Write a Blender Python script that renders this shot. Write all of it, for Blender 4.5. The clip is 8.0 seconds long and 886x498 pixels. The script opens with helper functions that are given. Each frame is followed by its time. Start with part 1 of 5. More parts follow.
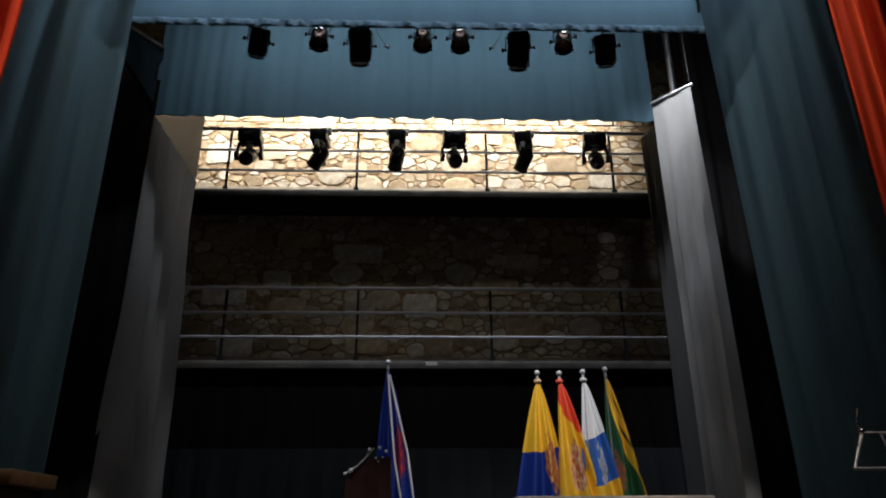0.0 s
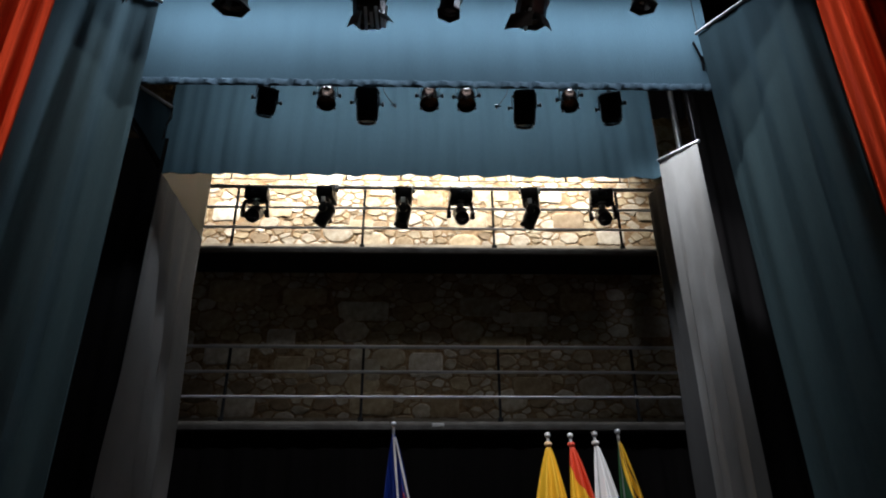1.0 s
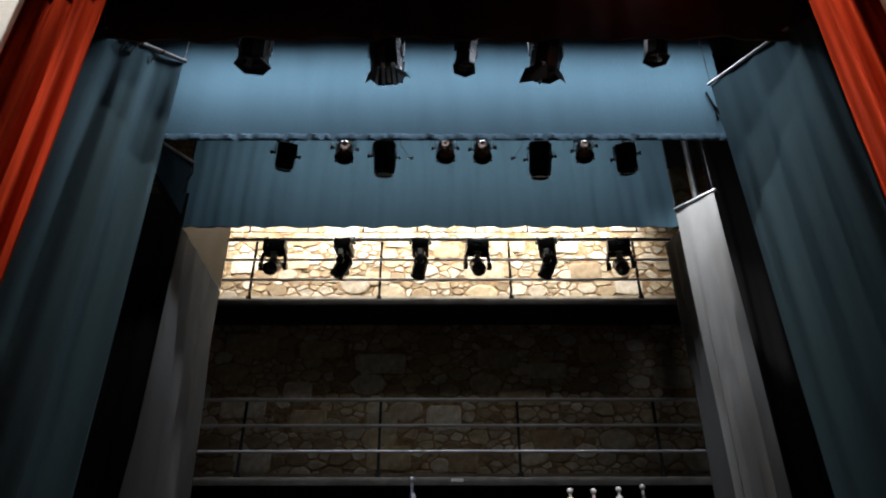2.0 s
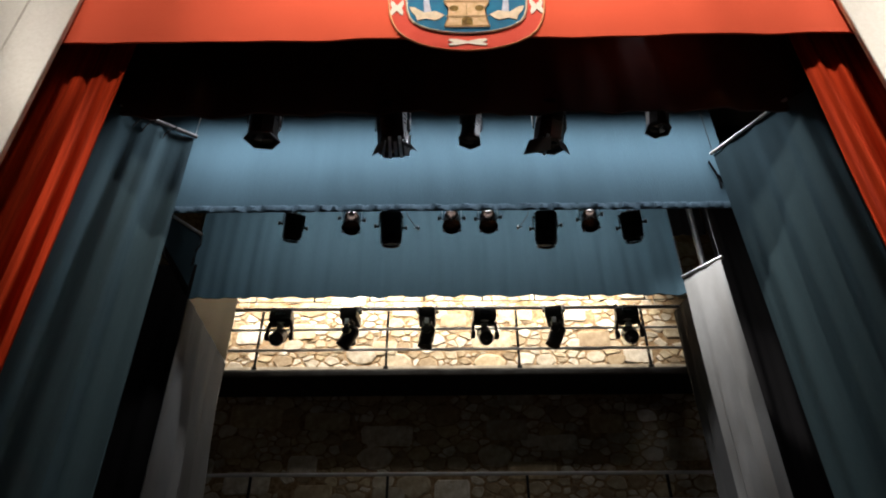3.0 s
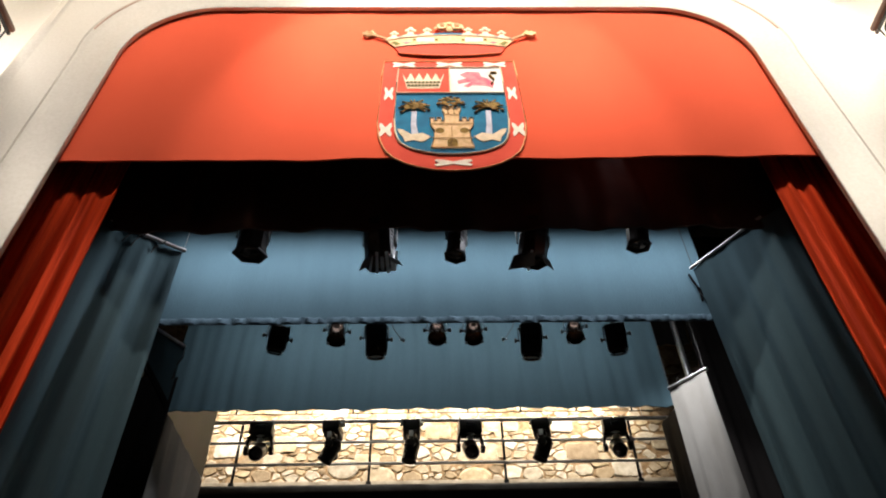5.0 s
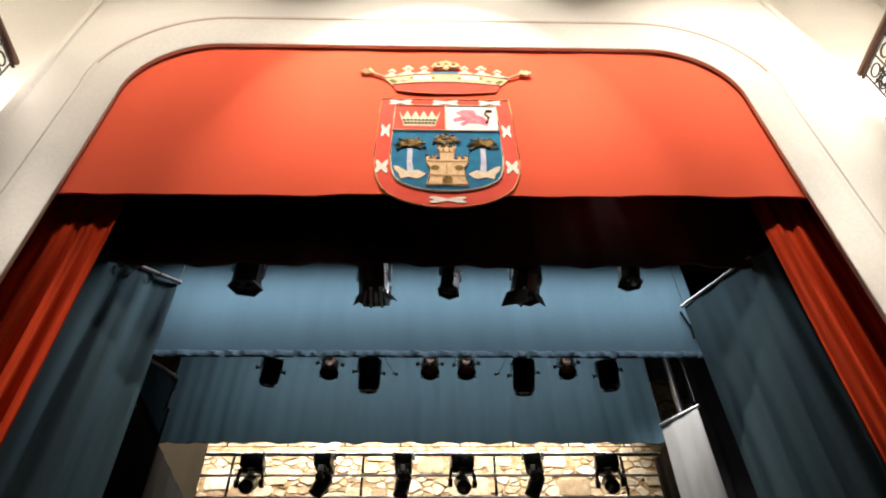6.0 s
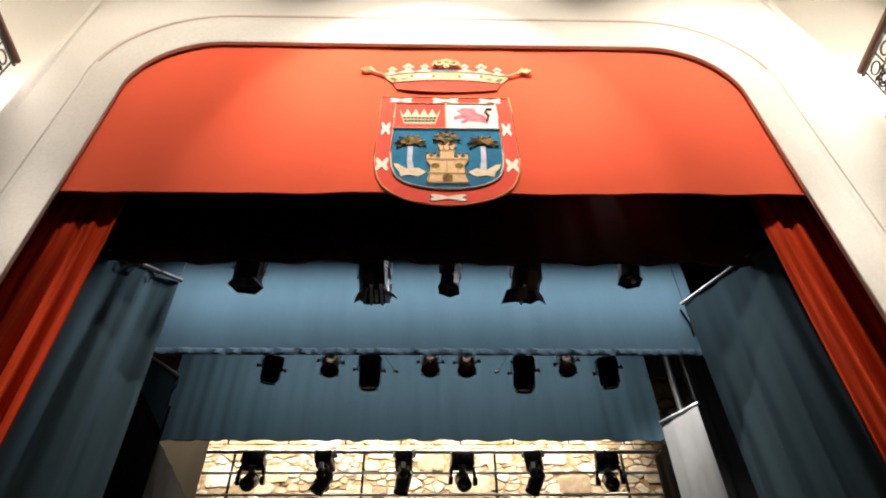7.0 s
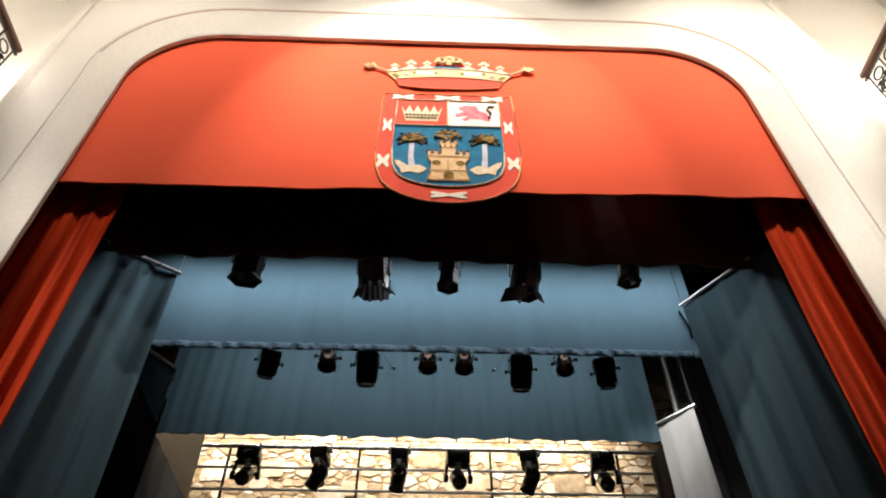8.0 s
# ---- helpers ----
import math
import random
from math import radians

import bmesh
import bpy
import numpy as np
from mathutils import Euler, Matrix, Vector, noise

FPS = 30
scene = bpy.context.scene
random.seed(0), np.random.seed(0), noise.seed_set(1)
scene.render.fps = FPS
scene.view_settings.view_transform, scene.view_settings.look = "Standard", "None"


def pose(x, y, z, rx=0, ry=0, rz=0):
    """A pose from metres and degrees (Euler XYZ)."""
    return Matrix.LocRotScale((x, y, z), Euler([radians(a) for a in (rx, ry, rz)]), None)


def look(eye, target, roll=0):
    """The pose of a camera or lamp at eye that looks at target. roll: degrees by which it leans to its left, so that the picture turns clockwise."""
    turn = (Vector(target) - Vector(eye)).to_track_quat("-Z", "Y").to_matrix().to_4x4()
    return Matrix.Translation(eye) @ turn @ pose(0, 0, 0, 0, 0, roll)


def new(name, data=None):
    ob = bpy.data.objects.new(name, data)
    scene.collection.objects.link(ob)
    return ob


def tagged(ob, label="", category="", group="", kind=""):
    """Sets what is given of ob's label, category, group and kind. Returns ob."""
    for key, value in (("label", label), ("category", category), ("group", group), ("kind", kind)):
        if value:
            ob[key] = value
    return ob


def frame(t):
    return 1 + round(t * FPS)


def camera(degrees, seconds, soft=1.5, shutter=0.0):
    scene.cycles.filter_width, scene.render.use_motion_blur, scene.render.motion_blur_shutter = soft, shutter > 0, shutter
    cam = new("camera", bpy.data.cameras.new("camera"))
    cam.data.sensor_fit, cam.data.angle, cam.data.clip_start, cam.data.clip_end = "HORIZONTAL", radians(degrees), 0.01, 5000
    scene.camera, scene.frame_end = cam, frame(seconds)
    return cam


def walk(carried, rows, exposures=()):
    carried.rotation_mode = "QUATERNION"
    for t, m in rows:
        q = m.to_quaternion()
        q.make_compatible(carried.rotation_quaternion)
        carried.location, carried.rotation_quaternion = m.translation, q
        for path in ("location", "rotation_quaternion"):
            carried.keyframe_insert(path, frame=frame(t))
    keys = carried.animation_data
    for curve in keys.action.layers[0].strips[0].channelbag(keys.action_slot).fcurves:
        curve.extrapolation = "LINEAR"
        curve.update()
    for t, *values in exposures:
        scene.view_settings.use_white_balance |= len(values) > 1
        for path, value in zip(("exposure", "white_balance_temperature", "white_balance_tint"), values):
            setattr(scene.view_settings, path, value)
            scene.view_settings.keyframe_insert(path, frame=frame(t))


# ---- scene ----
cam = camera(64.6, 8.0, soft=2.0)
EYE = 1.6
ROWS = [
    (0.0, 0.000, 0.000, 0.000, 22.13, -1.89, 0.36),
    (0.5, -0.004, 0.106, 0.054, 24.08, -1.61, 0.13),
    (1.0, -0.008, 0.091, 0.060, 26.69, -1.42, 0.24),
    (1.5, -0.027, 0.098, 0.051, 28.92, -1.20, 0.48),
    (2.0, -0.028, 0.099, 0.058, 30.90, -0.07, 0.08),
    (3.5, -0.039, 0.072, 0.108, 38.57, 0.78, 0.09),
    (4.0, -0.049, 0.049, 0.130, 39.89, 1.02, -0.08),
    (4.5, -0.056, 0.040, 0.151, 41.89, 0.57, 0.52),
    (5.0, -0.057, -0.024, 0.151, 44.61, -0.47, 1.01),
    (6.5, -0.029, -0.134, 0.135, 47.06, -1.26, 0.71),
    (7.0, -0.031, -0.128, 0.128, 46.83, -1.16, 0.69),
    (7.5, -0.041, -0.134, 0.129, 46.88, -1.57, 0.23),
    (8.0, -0.040, -0.117, 0.131, 46.66, -1.98, 0.07),
]
walk(cam, [(t, pose(x, y, EYE + z, 90 + pitch, roll, yaw)) for t, x, y, z, pitch, yaw, roll in ROWS],
     [(0.0, -0.06, 5850, 9), (2.0, 0.02, 5950, 9), (3.5, 0.06, 6450, 10), (8.0, 0.04, 6500, 10)])

# ---- world and lamps ----
sky = bpy.data.worlds.new("interior_dark")
sky.use_nodes = True
sky.node_tree.nodes["Background"].inputs[0].default_value = (0.02, 0.022, 0.025, 1)
sky.node_tree.nodes["Background"].inputs[1].default_value = 0.15
scene.world = sky


def area_lamp(name, at, target, size, size_y, watts, colour, spread=180):
    d = bpy.data.lights.new(name, "AREA")
    d.shape, d.size, d.size_y, d.energy, d.color, d.spread = "RECTANGLE", size, size_y, watts, colour, radians(spread)
    ob = new(name, d)
    ob.matrix_world = look(at, target)
    return ob


def spot_lamp(name, at, target, cone, blend, watts, colour, radius=0.06):
    d = bpy.data.lights.new(name, "SPOT")
    d.spot_size, d.spot_blend, d.energy, d.color, d.shadow_soft_size = radians(cone), blend, watts, colour, radius
    ob = new(name, d)
    ob.matrix_world = look(at, target)
    return ob


BLUISH, PALE = (0.88, 0.91, 1.0), (0.97, 0.97, 1.0)
WARM, STONE, HOUSE = (1.0, 0.965, 0.92), (1.0, 0.92, 0.80), (1.0, 0.90, 0.80)
# work lights over the stage, behind each border
area_lamp("work_light_front", (0.1, 4.98, 7.95), (0.1, 5.88, 7.2), 6.4, 0.15, 64, BLUISH, 74)
# small work light behind the front bar, over its lamps
area_lamp("work_light_bar", (0.9, 5.3, 7.7), (0.4, 4.68, 6.7), 3.4, 0.12, 7, BLUISH, 100)
area_lamp("work_light_middle", (0.0, 6.12, 8.3), (0.0, 7.3, 7.55), 5.4, 0.2, 54, PALE, 118)
# unseen fill added behind the second border, shining down the rear wall
area_lamp("work_light_rear", (0.0, 7.95, 8.6), (0.0, 10.1, 5.2), 4.6, 0.2, 7, WARM, 64)
# small unseen fills added beside the front bar to brighten the side curtains
area_lamp("work_light_side", (-1.35, 4.98, 7.65), (-2.9, 4.7, 5.9), 0.4, 0.4, 6.5, PALE, 64)
area_lamp("work_light_side", (1.5, 5.0, 7.65), (3.0, 4.7, 5.9), 0.4, 0.4, 4.0, PALE, 64)
# small unseen fill added over the grey masking curtain to lift its top
area_lamp("work_light_wing", (2.45, 6.6, 8.0), (3.08, 7.1, 6.1), 0.3, 0.12, 15, PALE, 50)
# lamps over the upper gallery, washing the stone wall
area_lamp("gallery_light", (-0.35, 9.52, 9.1), (-0.35, 10.1, 7.8), 7.0, 0.12, 310, STONE, 72)
# soft house floods under the ceiling, aimed down at the proscenium
for x, z, cone, blend, watts in ((-3.2, 9.0, 62, 1.0, 1250), (0.2, 9.7, 56, 0.6, 1200), (3.9, 9.0, 62, 1.0, 2400)):
    spot_lamp("house_flood", (x, -0.4, 11.7), (x * 0.92, 4.0, z), cone, blend, watts, HOUSE, 0.3)
# two house projectors whose wide pools overlap on the valance
spot_lamp("house_projector", (-0.3, 0.6, 12.4), (-0.05, 3.98, 8.4), 50, 0.7, 1550, HOUSE, 0.08)
spot_lamp("house_projector", (0.3, 0.6, 12.4), (0.05, 3.98, 8.55), 48, 0.2, 560, HOUSE, 0.03)
# narrow projectors on the drawn house curtains
spot_lamp("curtain_spot", (-5.5, 0.9, 12.1), (-3.24, 4.19, 5.2), 9.0, 0.6, 2700, HOUSE, 0.3)
spot_lamp("curtain_spot", (5.3, 0.9, 12.1), (3.50, 4.19, 5.2), 9.0, 0.6, 3200, HOUSE, 0.3)
# ceiling lights over the side balconies
area_lamp("balcony_light_west", (-5.9, 2.4, 12.3), (-6.2, 2.6, 8.0), 0.5, 1.6, 240, HOUSE, 70)
area_lamp("balcony_light_east", (6.0, 2.4, 12.3), (6.3, 2.6, 8.0), 0.5, 1.6, 340, HOUSE, 70)
# added fill spot near the front bar, brightening flags and table; no lit lamp there
spot_lamp("flag_spot", (1.0, 5.15, 6.35), (0.95, 7.3, 2.4), 38, 0.8, 460, (1.0, 0.93, 0.84))


# ---- materials ----
def material(name, colour, rough=0.6, metal=0.0, second=None, grain=40.0, mottling=3.0, bump=0.15, spec=0.5, sheen=0.0, stretch=(1, 1, 1), detail=6, bump_grain=None, split=(0.35, 0.7)):
    """A surface with variation at two scales: broad mottling and fine grain, with relief."""
    m = bpy.data.materials.new(name)
    m.use_nodes = True
    n, l = m.node_tree.nodes, m.node_tree.links
    b = n["Principled BSDF"]
    b.inputs["Roughness"].default_value, b.inputs["Metallic"].default_value = rough, metal
    b.inputs["Specular IOR Level"].default_value = spec
    if sheen:
        b.inputs["Sheen Weight"].default_value, b.inputs["Sheen Roughness"].default_value = sheen, 0.5
        b.inputs["Sheen Tint"].default_value = (*[min(1, c * 3 + 0.05) for c in colour], 1)
    tc, mp = n.new("ShaderNodeTexCoord"), n.new("ShaderNodeMapping")
    mp.inputs["Scale"].default_value = stretch
    l.new(tc.outputs["Object"], mp.inputs[0])
    broad, fine = n.new("ShaderNodeTexNoise"), n.new("ShaderNodeTexNoise")
    broad.inputs["Scale"].default_value, broad.inputs["Detail"].default_value = mottling, detail
    fine.inputs["Scale"].default_value, fine.inputs["Detail"].default_value = grain, 4
    for t in (broad, fine):
        l.new(mp.outputs[0], t.inputs["Vector"])
    ramp = n.new("ShaderNodeValToRGB")
    second = second or [c * 0.72 for c in colour]
    ramp.color_ramp.elements[0].position, ramp.color_ramp.elements[1].position = split
    ramp.color_ramp.elements[0].color, ramp.color_ramp.elements[1].color = (*second, 1), (*colour, 1)
    l.new(broad.outputs["Fac"], ramp.inputs[0])
    mix = n.new("ShaderNodeMix")
    mix.data_type, mix.blend_type = "RGBA", "OVERLAY"
    mix.inputs["Factor"].default_value = 0.35
    l.new(ramp.outputs[0], mix.inputs["A"])
    grey = n.new("ShaderNodeMapRange")
    grey.inputs["To Min"].default_value, grey.inputs["To Max"].default_value = 0.25, 0.75
    l.new(fine.outputs["Fac"], grey.inputs[0])
    l.new(grey.outputs[0], mix.inputs["B"])
    l.new(mix.outputs["Result"], b.inputs["Base Color"])
    if bump:
        bp = n.new("ShaderNodeBump")
        bp.inputs["Strength"].default_value, bp.inputs["Distance"].default_value = bump, 0.01
        l.new(fine.outputs["Fac"], bp.inputs["Height"])
        l.new(bp.outputs[0], b.inputs["Normal"])
    rr = n.new("ShaderNodeMapRange")
    rr.inputs["To Min"].default_value, rr.inputs["To Max"].default_value = max(0.03, rough - 0.1), min(1, rough + 0.12)
    l.new(broad.outputs["Fac"], rr.inputs[0])
    l.new(rr.outputs[0], b.inputs["Roughness"])
    return m


def stone_material(name, per_island):
    m = material(name, (0.5, 0.42, 0.3), 0.9, grain=55, mottling=9, bump=0.6, spec=0.2)
    n, l = m.node_tree.nodes, m.node_tree.links
    rnd = n.new("ShaderNodeNewGeometry").outputs["Random Per Island"] if per_island else n.new("ShaderNodeObjectInfo").outputs["Random"]
    tone = n.new("ShaderNodeValToRGB")
    tone.color_ramp.interpolation = "CONSTANT"
    e = tone.color_ramp.elements
    e[0].position, e[0].color = 0.0, (0.46, 0.39, 0.28, 1)
    e[1].position, e[1].color = 0.2, (0.56, 0.50, 0.40, 1)
    for p, c in ((0.38, (0.36, 0.28, 0.18, 1)), (0.52, (0.64, 0.59, 0.50, 1)), (0.68, (0.44, 0.39, 0.31, 1)), (0.8, (0.50, 0.41, 0.27, 1)), (0.92, (0.30, 0.23, 0.15, 1))):
        k = e.new(p)
        k.color = c
    l.new(rnd, tone.inputs[0])
    mult = n.new("ShaderNodeMix")
    mult.data_type, mult.blend_type = "RGBA", "MULTIPLY"
    mult.inputs["Factor"].default_value = 0.8
    l.new(tone.outputs[0], mult.inputs["A"])
    ramp = [k for k in n if k.bl_idname == "ShaderNodeValToRGB" and k != tone][0]
    ramp.color_ramp.elements[0].color, ramp.color_ramp.elements[1].color = (0.52, 0.45, 0.37, 1), (1, 1, 1, 1)
    l.new(ramp.outputs[0], mult.inputs["B"])
    l.new(mult.outputs["Result"], n["Principled BSDF"].inputs["Base Color"])
    return m


BLUE = (0.058, 0.102, 0.124)
M_BLUE = material("blue_stage_cloth", BLUE, 0.92, second=(0.050, 0.090, 0.110), grain=260, mottling=5.5, bump=0.25, spec=0.15, sheen=0.12, stretch=(1, 1, 0.07))
M_BLUE_HEM = material("blue_cloth_hem", (0.10, 0.155, 0.19), 0.9, grain=90, mottling=6, bump=0.5, spec=0.15)
M_BLACK = material("black_velvet", (0.009, 0.0075, 0.007), 0.95, second=(0.007, 0.006, 0.0055), grain=200, mottling=2, bump=0.2, spec=0.1)
# darker vertical streaks in the red velvet's colour deepen the shade of its folds
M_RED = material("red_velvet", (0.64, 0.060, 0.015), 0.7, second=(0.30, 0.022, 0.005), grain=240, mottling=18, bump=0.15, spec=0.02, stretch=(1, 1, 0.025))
M_VALANCE = material("red_valance_cloth", (0.74, 0.116, 0.058), 0.95, second=(0.68, 0.103, 0.050), grain=300, mottling=0.9, bump=0.12, spec=0.03, stretch=(1, 1, 0.5))
M_GREY = material("grey_masking_cloth", (0.28, 0.27, 0.25), 0.9, second=(0.17, 0.16, 0.142), grain=160, mottling=1.1, bump=0.2, spec=0.2, stretch=(1.5, 1.5, 0.5))
M_GREY_DARK = material("dark_grey_cloth", (0.07, 0.068, 0.065), 0.9, grain=160, mottling=1.4, bump=0.2, spec=0.15, stretch=(1.5, 1.5, 0.4))
M_BEIGE = material("beige_cloth", (0.38, 0.35, 0.31), 0.9, grain=160, mottling=1.0, bump=0.2, spec=0.2)
nt = M_BEIGE.node_tree
thin = nt.nodes.new("ShaderNodeBsdfTranslucent")
thin.inputs[0].default_value = (0.76, 0.76, 0.76, 1)
both = nt.nodes.new("ShaderNodeMixShader")
both.inputs[0].default_value = 0.7
nt.links.new(nt.nodes["Principled BSDF"].outputs[0], both.inputs[1])
nt.links.new(thin.outputs[0], both.inputs[2])
nt.links.new(both.outputs[0], nt.nodes["Material Output"].inputs[0])
M_PLASTER = material("cream_painted_plaster", (0.60, 0.575, 0.51), 0.62, second=(0.55, 0.525, 0.465), grain=35, mottling=0.8, bump=0.05, spec=0.35)
M_WHITE = material("white_painted_wall", (0.82, 0.80, 0.75), 0.65, second=(0.76, 0.74, 0.69), grain=30, mottling=0.7, bump=0.05)
M_MOULD = material("reddish_beige_moulding_paint", (0.55, 0.40, 0.31), 0.6, grain=40, mottling=2, bump=0.05)
M_STEEL = material("galvanised_steel", (0.55, 0.56, 0.57), 0.38, 0.9, grain=60, mottling=7, bump=0.05)
M_RAIL = material("grey_painted_rail", (0.80, 0.81, 0.84), 0.3, 0.2, second=(0.6, 0.6, 0.62), grain=50, mottling=4, bump=0.1)
M_SLAB = material("grey_gallery_edge_paint", (0.15, 0.14, 0.125), 0.7, second=(0.08, 0.07, 0.06), grain=40, mottling=5, bump=0.2)
M_LEDGE = material("dusty_concrete_ledge", (0.36, 0.31, 0.24), 0.9, second=(0.22, 0.18, 0.13), grain=30, mottling=5, bump=0.3, spec=0.1)
M_BORDER = material("brown_black_border_velvet", (0.11, 0.070, 0.062), 0.95, second=(0.088, 0.055, 0.050), grain=200, mottling=2, bump=0.2, spec=0.1)
M_SOFFIT = material("black_painted_soffit", (0.012, 0.011, 0.011), 0.9, grain=40, mottling=3, bump=0.1)
M_BLACKWALL = material("black_painted_stage_wall", (0.012, 0.012, 0.013), 0.9, grain=30, mottling=1.5, bump=0.1, spec=0.15)
M_LAMP = material("black_lamp_enamel", (0.011, 0.008, 0.007), 0.30, 0.0, grain=120, mottling=9, bump=0.1, spec=0.45)
M_PLATE = material("pale_bare_metal_plate", (0.72, 0.73, 0.75), 0.45, 0.3, grain=80, mottling=12, bump=0.1)
M_LAMPBROWN = material("worn_dark_brown_lamp_enamel", (0.075, 0.042, 0.026), 0.18, 0.9, grain=90, mottling=10, bump=0.1)
M_CHROME = material("polished_chrome", (0.8, 0.8, 0.81), 0.1, 1.0, grain=80, mottling=12, bump=0.03)
M_ALU = material("worn_bare_aluminium", (0.72, 0.73, 0.74), 0.3, 1.0, grain=80, mottling=12, bump=0.1)
M_LENS = material("lamp_lens_glass", (0.03, 0.03, 0.035), 0.06, 0.0, grain=60, mottling=4, bump=0.0, spec=0.9)
M_CABLE = material("black_rubber_cable", (0.01, 0.01, 0.01), 0.6, grain=80, mottling=8, bump=0.05)
M_WOOD = material("varnished_wood", (0.34, 0.20, 0.09), 0.45, second=(0.22, 0.12, 0.05), grain=18, mottling=3, bump=0.1, stretch=(1, 8, 8))
M_DARKWOOD = material("dark_red_stained_wood", (0.026, 0.007, 0.005), 0.4, second=(0.016, 0.004, 0.003), grain=18, mottling=3, bump=0.1, stretch=(8, 8, 1))
M_HANDRAIL = material("brown_varnished_handrail", (0.16, 0.06, 0.03), 0.35, second=(0.10, 0.035, 0.018), grain=20, mottling=3, bump=0.1, stretch=(8, 1, 8))
M_IRON = material("dark_wrought_iron", (0.035, 0.033, 0.032), 0.5, 0.6, grain=60, mottling=8, bump=0.2)
M_FLOOR = material("stage_floor_boards", (0.05, 0.035, 0.025), 0.6, grain=14, mottling=2, bump=0.15, stretch=(1, 10, 1))
M_PANEL = material("dark_wood_panelling", (0.07, 0.035, 0.02), 0.5, grain=16, mottling=2, bump=0.1, stretch=(6, 6, 1))
M_CEILING = material("grey_cream_ceiling_paint", (0.45, 0.42, 0.37), 0.8, grain=30, mottling=0.7, bump=0.05)
M_SEATFLOOR = material("auditorium_floor", (0.05, 0.028, 0.018), 0.5, grain=14, mottling=2, bump=0.1, stretch=(10, 1, 1))
M_CLOTHTABLE = material("white_table_edge", (0.6, 0.55, 0.48), 0.6, grain=60, mottling=4, bump=0.05)
M_DRAPELOW = material("dark_slate_backdrop_cloth", (0.013, 0.016, 0.019), 0.9, grain=120, mottling=1.2, bump=0.2, stretch=(2, 2, 0.4))
M_GEL = material("frosted_gel_strip", (0.75, 0.78, 0.80), 0.5, grain=80, mottling=12, bump=0.1)
nt = M_GEL.node_tree
thin = nt.nodes.new("ShaderNodeBsdfTranslucent")
thin.inputs[0].default_value = (0.85, 0.88, 0.90, 1)
both = nt.nodes.new("ShaderNodeMixShader")
both.inputs[0].default_value = 0.6
nt.links.new(nt.nodes["Principled BSDF"].outputs[0], both.inputs[1])
nt.links.new(thin.outputs[0], both.inputs[2])
nt.links.new(both.outputs[0], nt.nodes["Material Output"].inputs[0])
M_MORTAR = material("brown_lime_mortar", (0.34, 0.24, 0.14), 0.95, second=(0.16, 0.095, 0.045), grain=45, mottling=14, bump=0.8, spec=0.1)
M_STONE = stone_material("rubble_stone", False)
M_STONE_REST = stone_material("rubble_stone_far", True)
GOLD = material("gold_embroidery", (0.80, 0.56, 0.34), 0.9, second=(0.62, 0.40, 0.20), grain=140, mottling=20, bump=0.5, spec=0.06)
GOLD_DARK = material("dull_gold_thread", (0.62, 0.40, 0.20), 0.9, grain=140, mottling=20, bump=0.5, spec=0.06)
CORD = material("orange_gold_cord", (0.86, 0.42, 0.20), 0.8, grain=140, mottling=20, bump=0.4, spec=0.06)
SALTIRE = material("white_embroidery", (0.88, 0.80, 0.69), 0.9, second=(0.78, 0.68, 0.56), grain=140, mottling=16, bump=0.4, spec=0.06)
CREAM = material("cream_embroidery", (0.80, 0.66, 0.48), 0.9, second=(0.66, 0.54, 0.38), grain=140, mottling=16, bump=0.5, spec=0.06)
# darker mottling in the blue paints the satin's uneven sheen and creases
ARMS_BLUE = material("blue_satin", (0.018, 0.17, 0.29), 0.7, second=(0.010, 0.11, 0.21), grain=160, mottling=7, bump=0.2, spec=0.06)
ARMS_RED = material("red_satin", (0.72, 0.105, 0.068), 0.9, second=(0.66, 0.085, 0.055), grain=160, mottling=4, bump=0.2, spec=0.06)
ARMS_WHITE = material("white_satin", (0.80, 0.77, 0.74), 0.9, grain=160, mottling=5, bump=0.2, spec=0.06)
ARMS_PINK = material("pink_embroidery", (0.72, 0.10, 0.16), 0.9, second=(0.75, 0.28, 0.28), grain=140, mottling=14, bump=0.4, spec=0.06)
ARMS_DARK = material("dark_brown_embroidery", (0.10, 0.055, 0.02), 0.9, second=(0.30, 0.19, 0.05), grain=140, mottling=18, bump=0.6, spec=0.06)
ARMS_BROWN = material("brown_gold_embroidery", (0.42, 0.28, 0.10), 0.9, second=(0.12, 0.07, 0.025), grain=140, mottling=22, bump=0.6, spec=0.06)
ARMS_BLACK = material("black_embroidery", (0.02, 0.016, 0.014), 0.9, grain=140, mottling=18, bump=0.5, spec=0.06)
ARMS_OLIVE = material("olive_embroidery", (0.20, 0.19, 0.07), 0.9, grain=140, mottling=14, bump=0.4, spec=0.06)
ARMS_PALE = material("pale_lilac_embroidery", (0.62, 0.62, 0.70), 0.9, grain=140, mottling=14, bump=0.4, spec=0.06)


# ---- building helpers ----
def link_mesh(name, bm, mat, parent=None, label="", smooth=True):
    me = bpy.data.meshes.new(name)
    bmesh.ops.recalc_face_normals(bm, faces=bm.faces)
    bm.to_mesh(me)
    bm.free()
    for m in mat if isinstance(mat, (list, tuple)) else (mat,):
        me.materials.append(m)
    if smooth:
        me.shade_smooth()
        me.set_sharp_from_angle(angle=radians(38))
    ob = new(name, me)
    if parent:
        ob.parent = parent
    if label:
        ob["label"] = label
    return ob


def part(name, bm, material_, parent, label="", smooth=True):
    return link_mesh(name, bm, material_, parent, label, smooth)


def thing(name, at, label, category, group="", rz=0.0, kind=""):
    e = new(name)
    e.empty_display_size = 0.1
    e.matrix_world = pose(*at, 0, 0, rz)
    return tagged(e, label, category, group, kind)


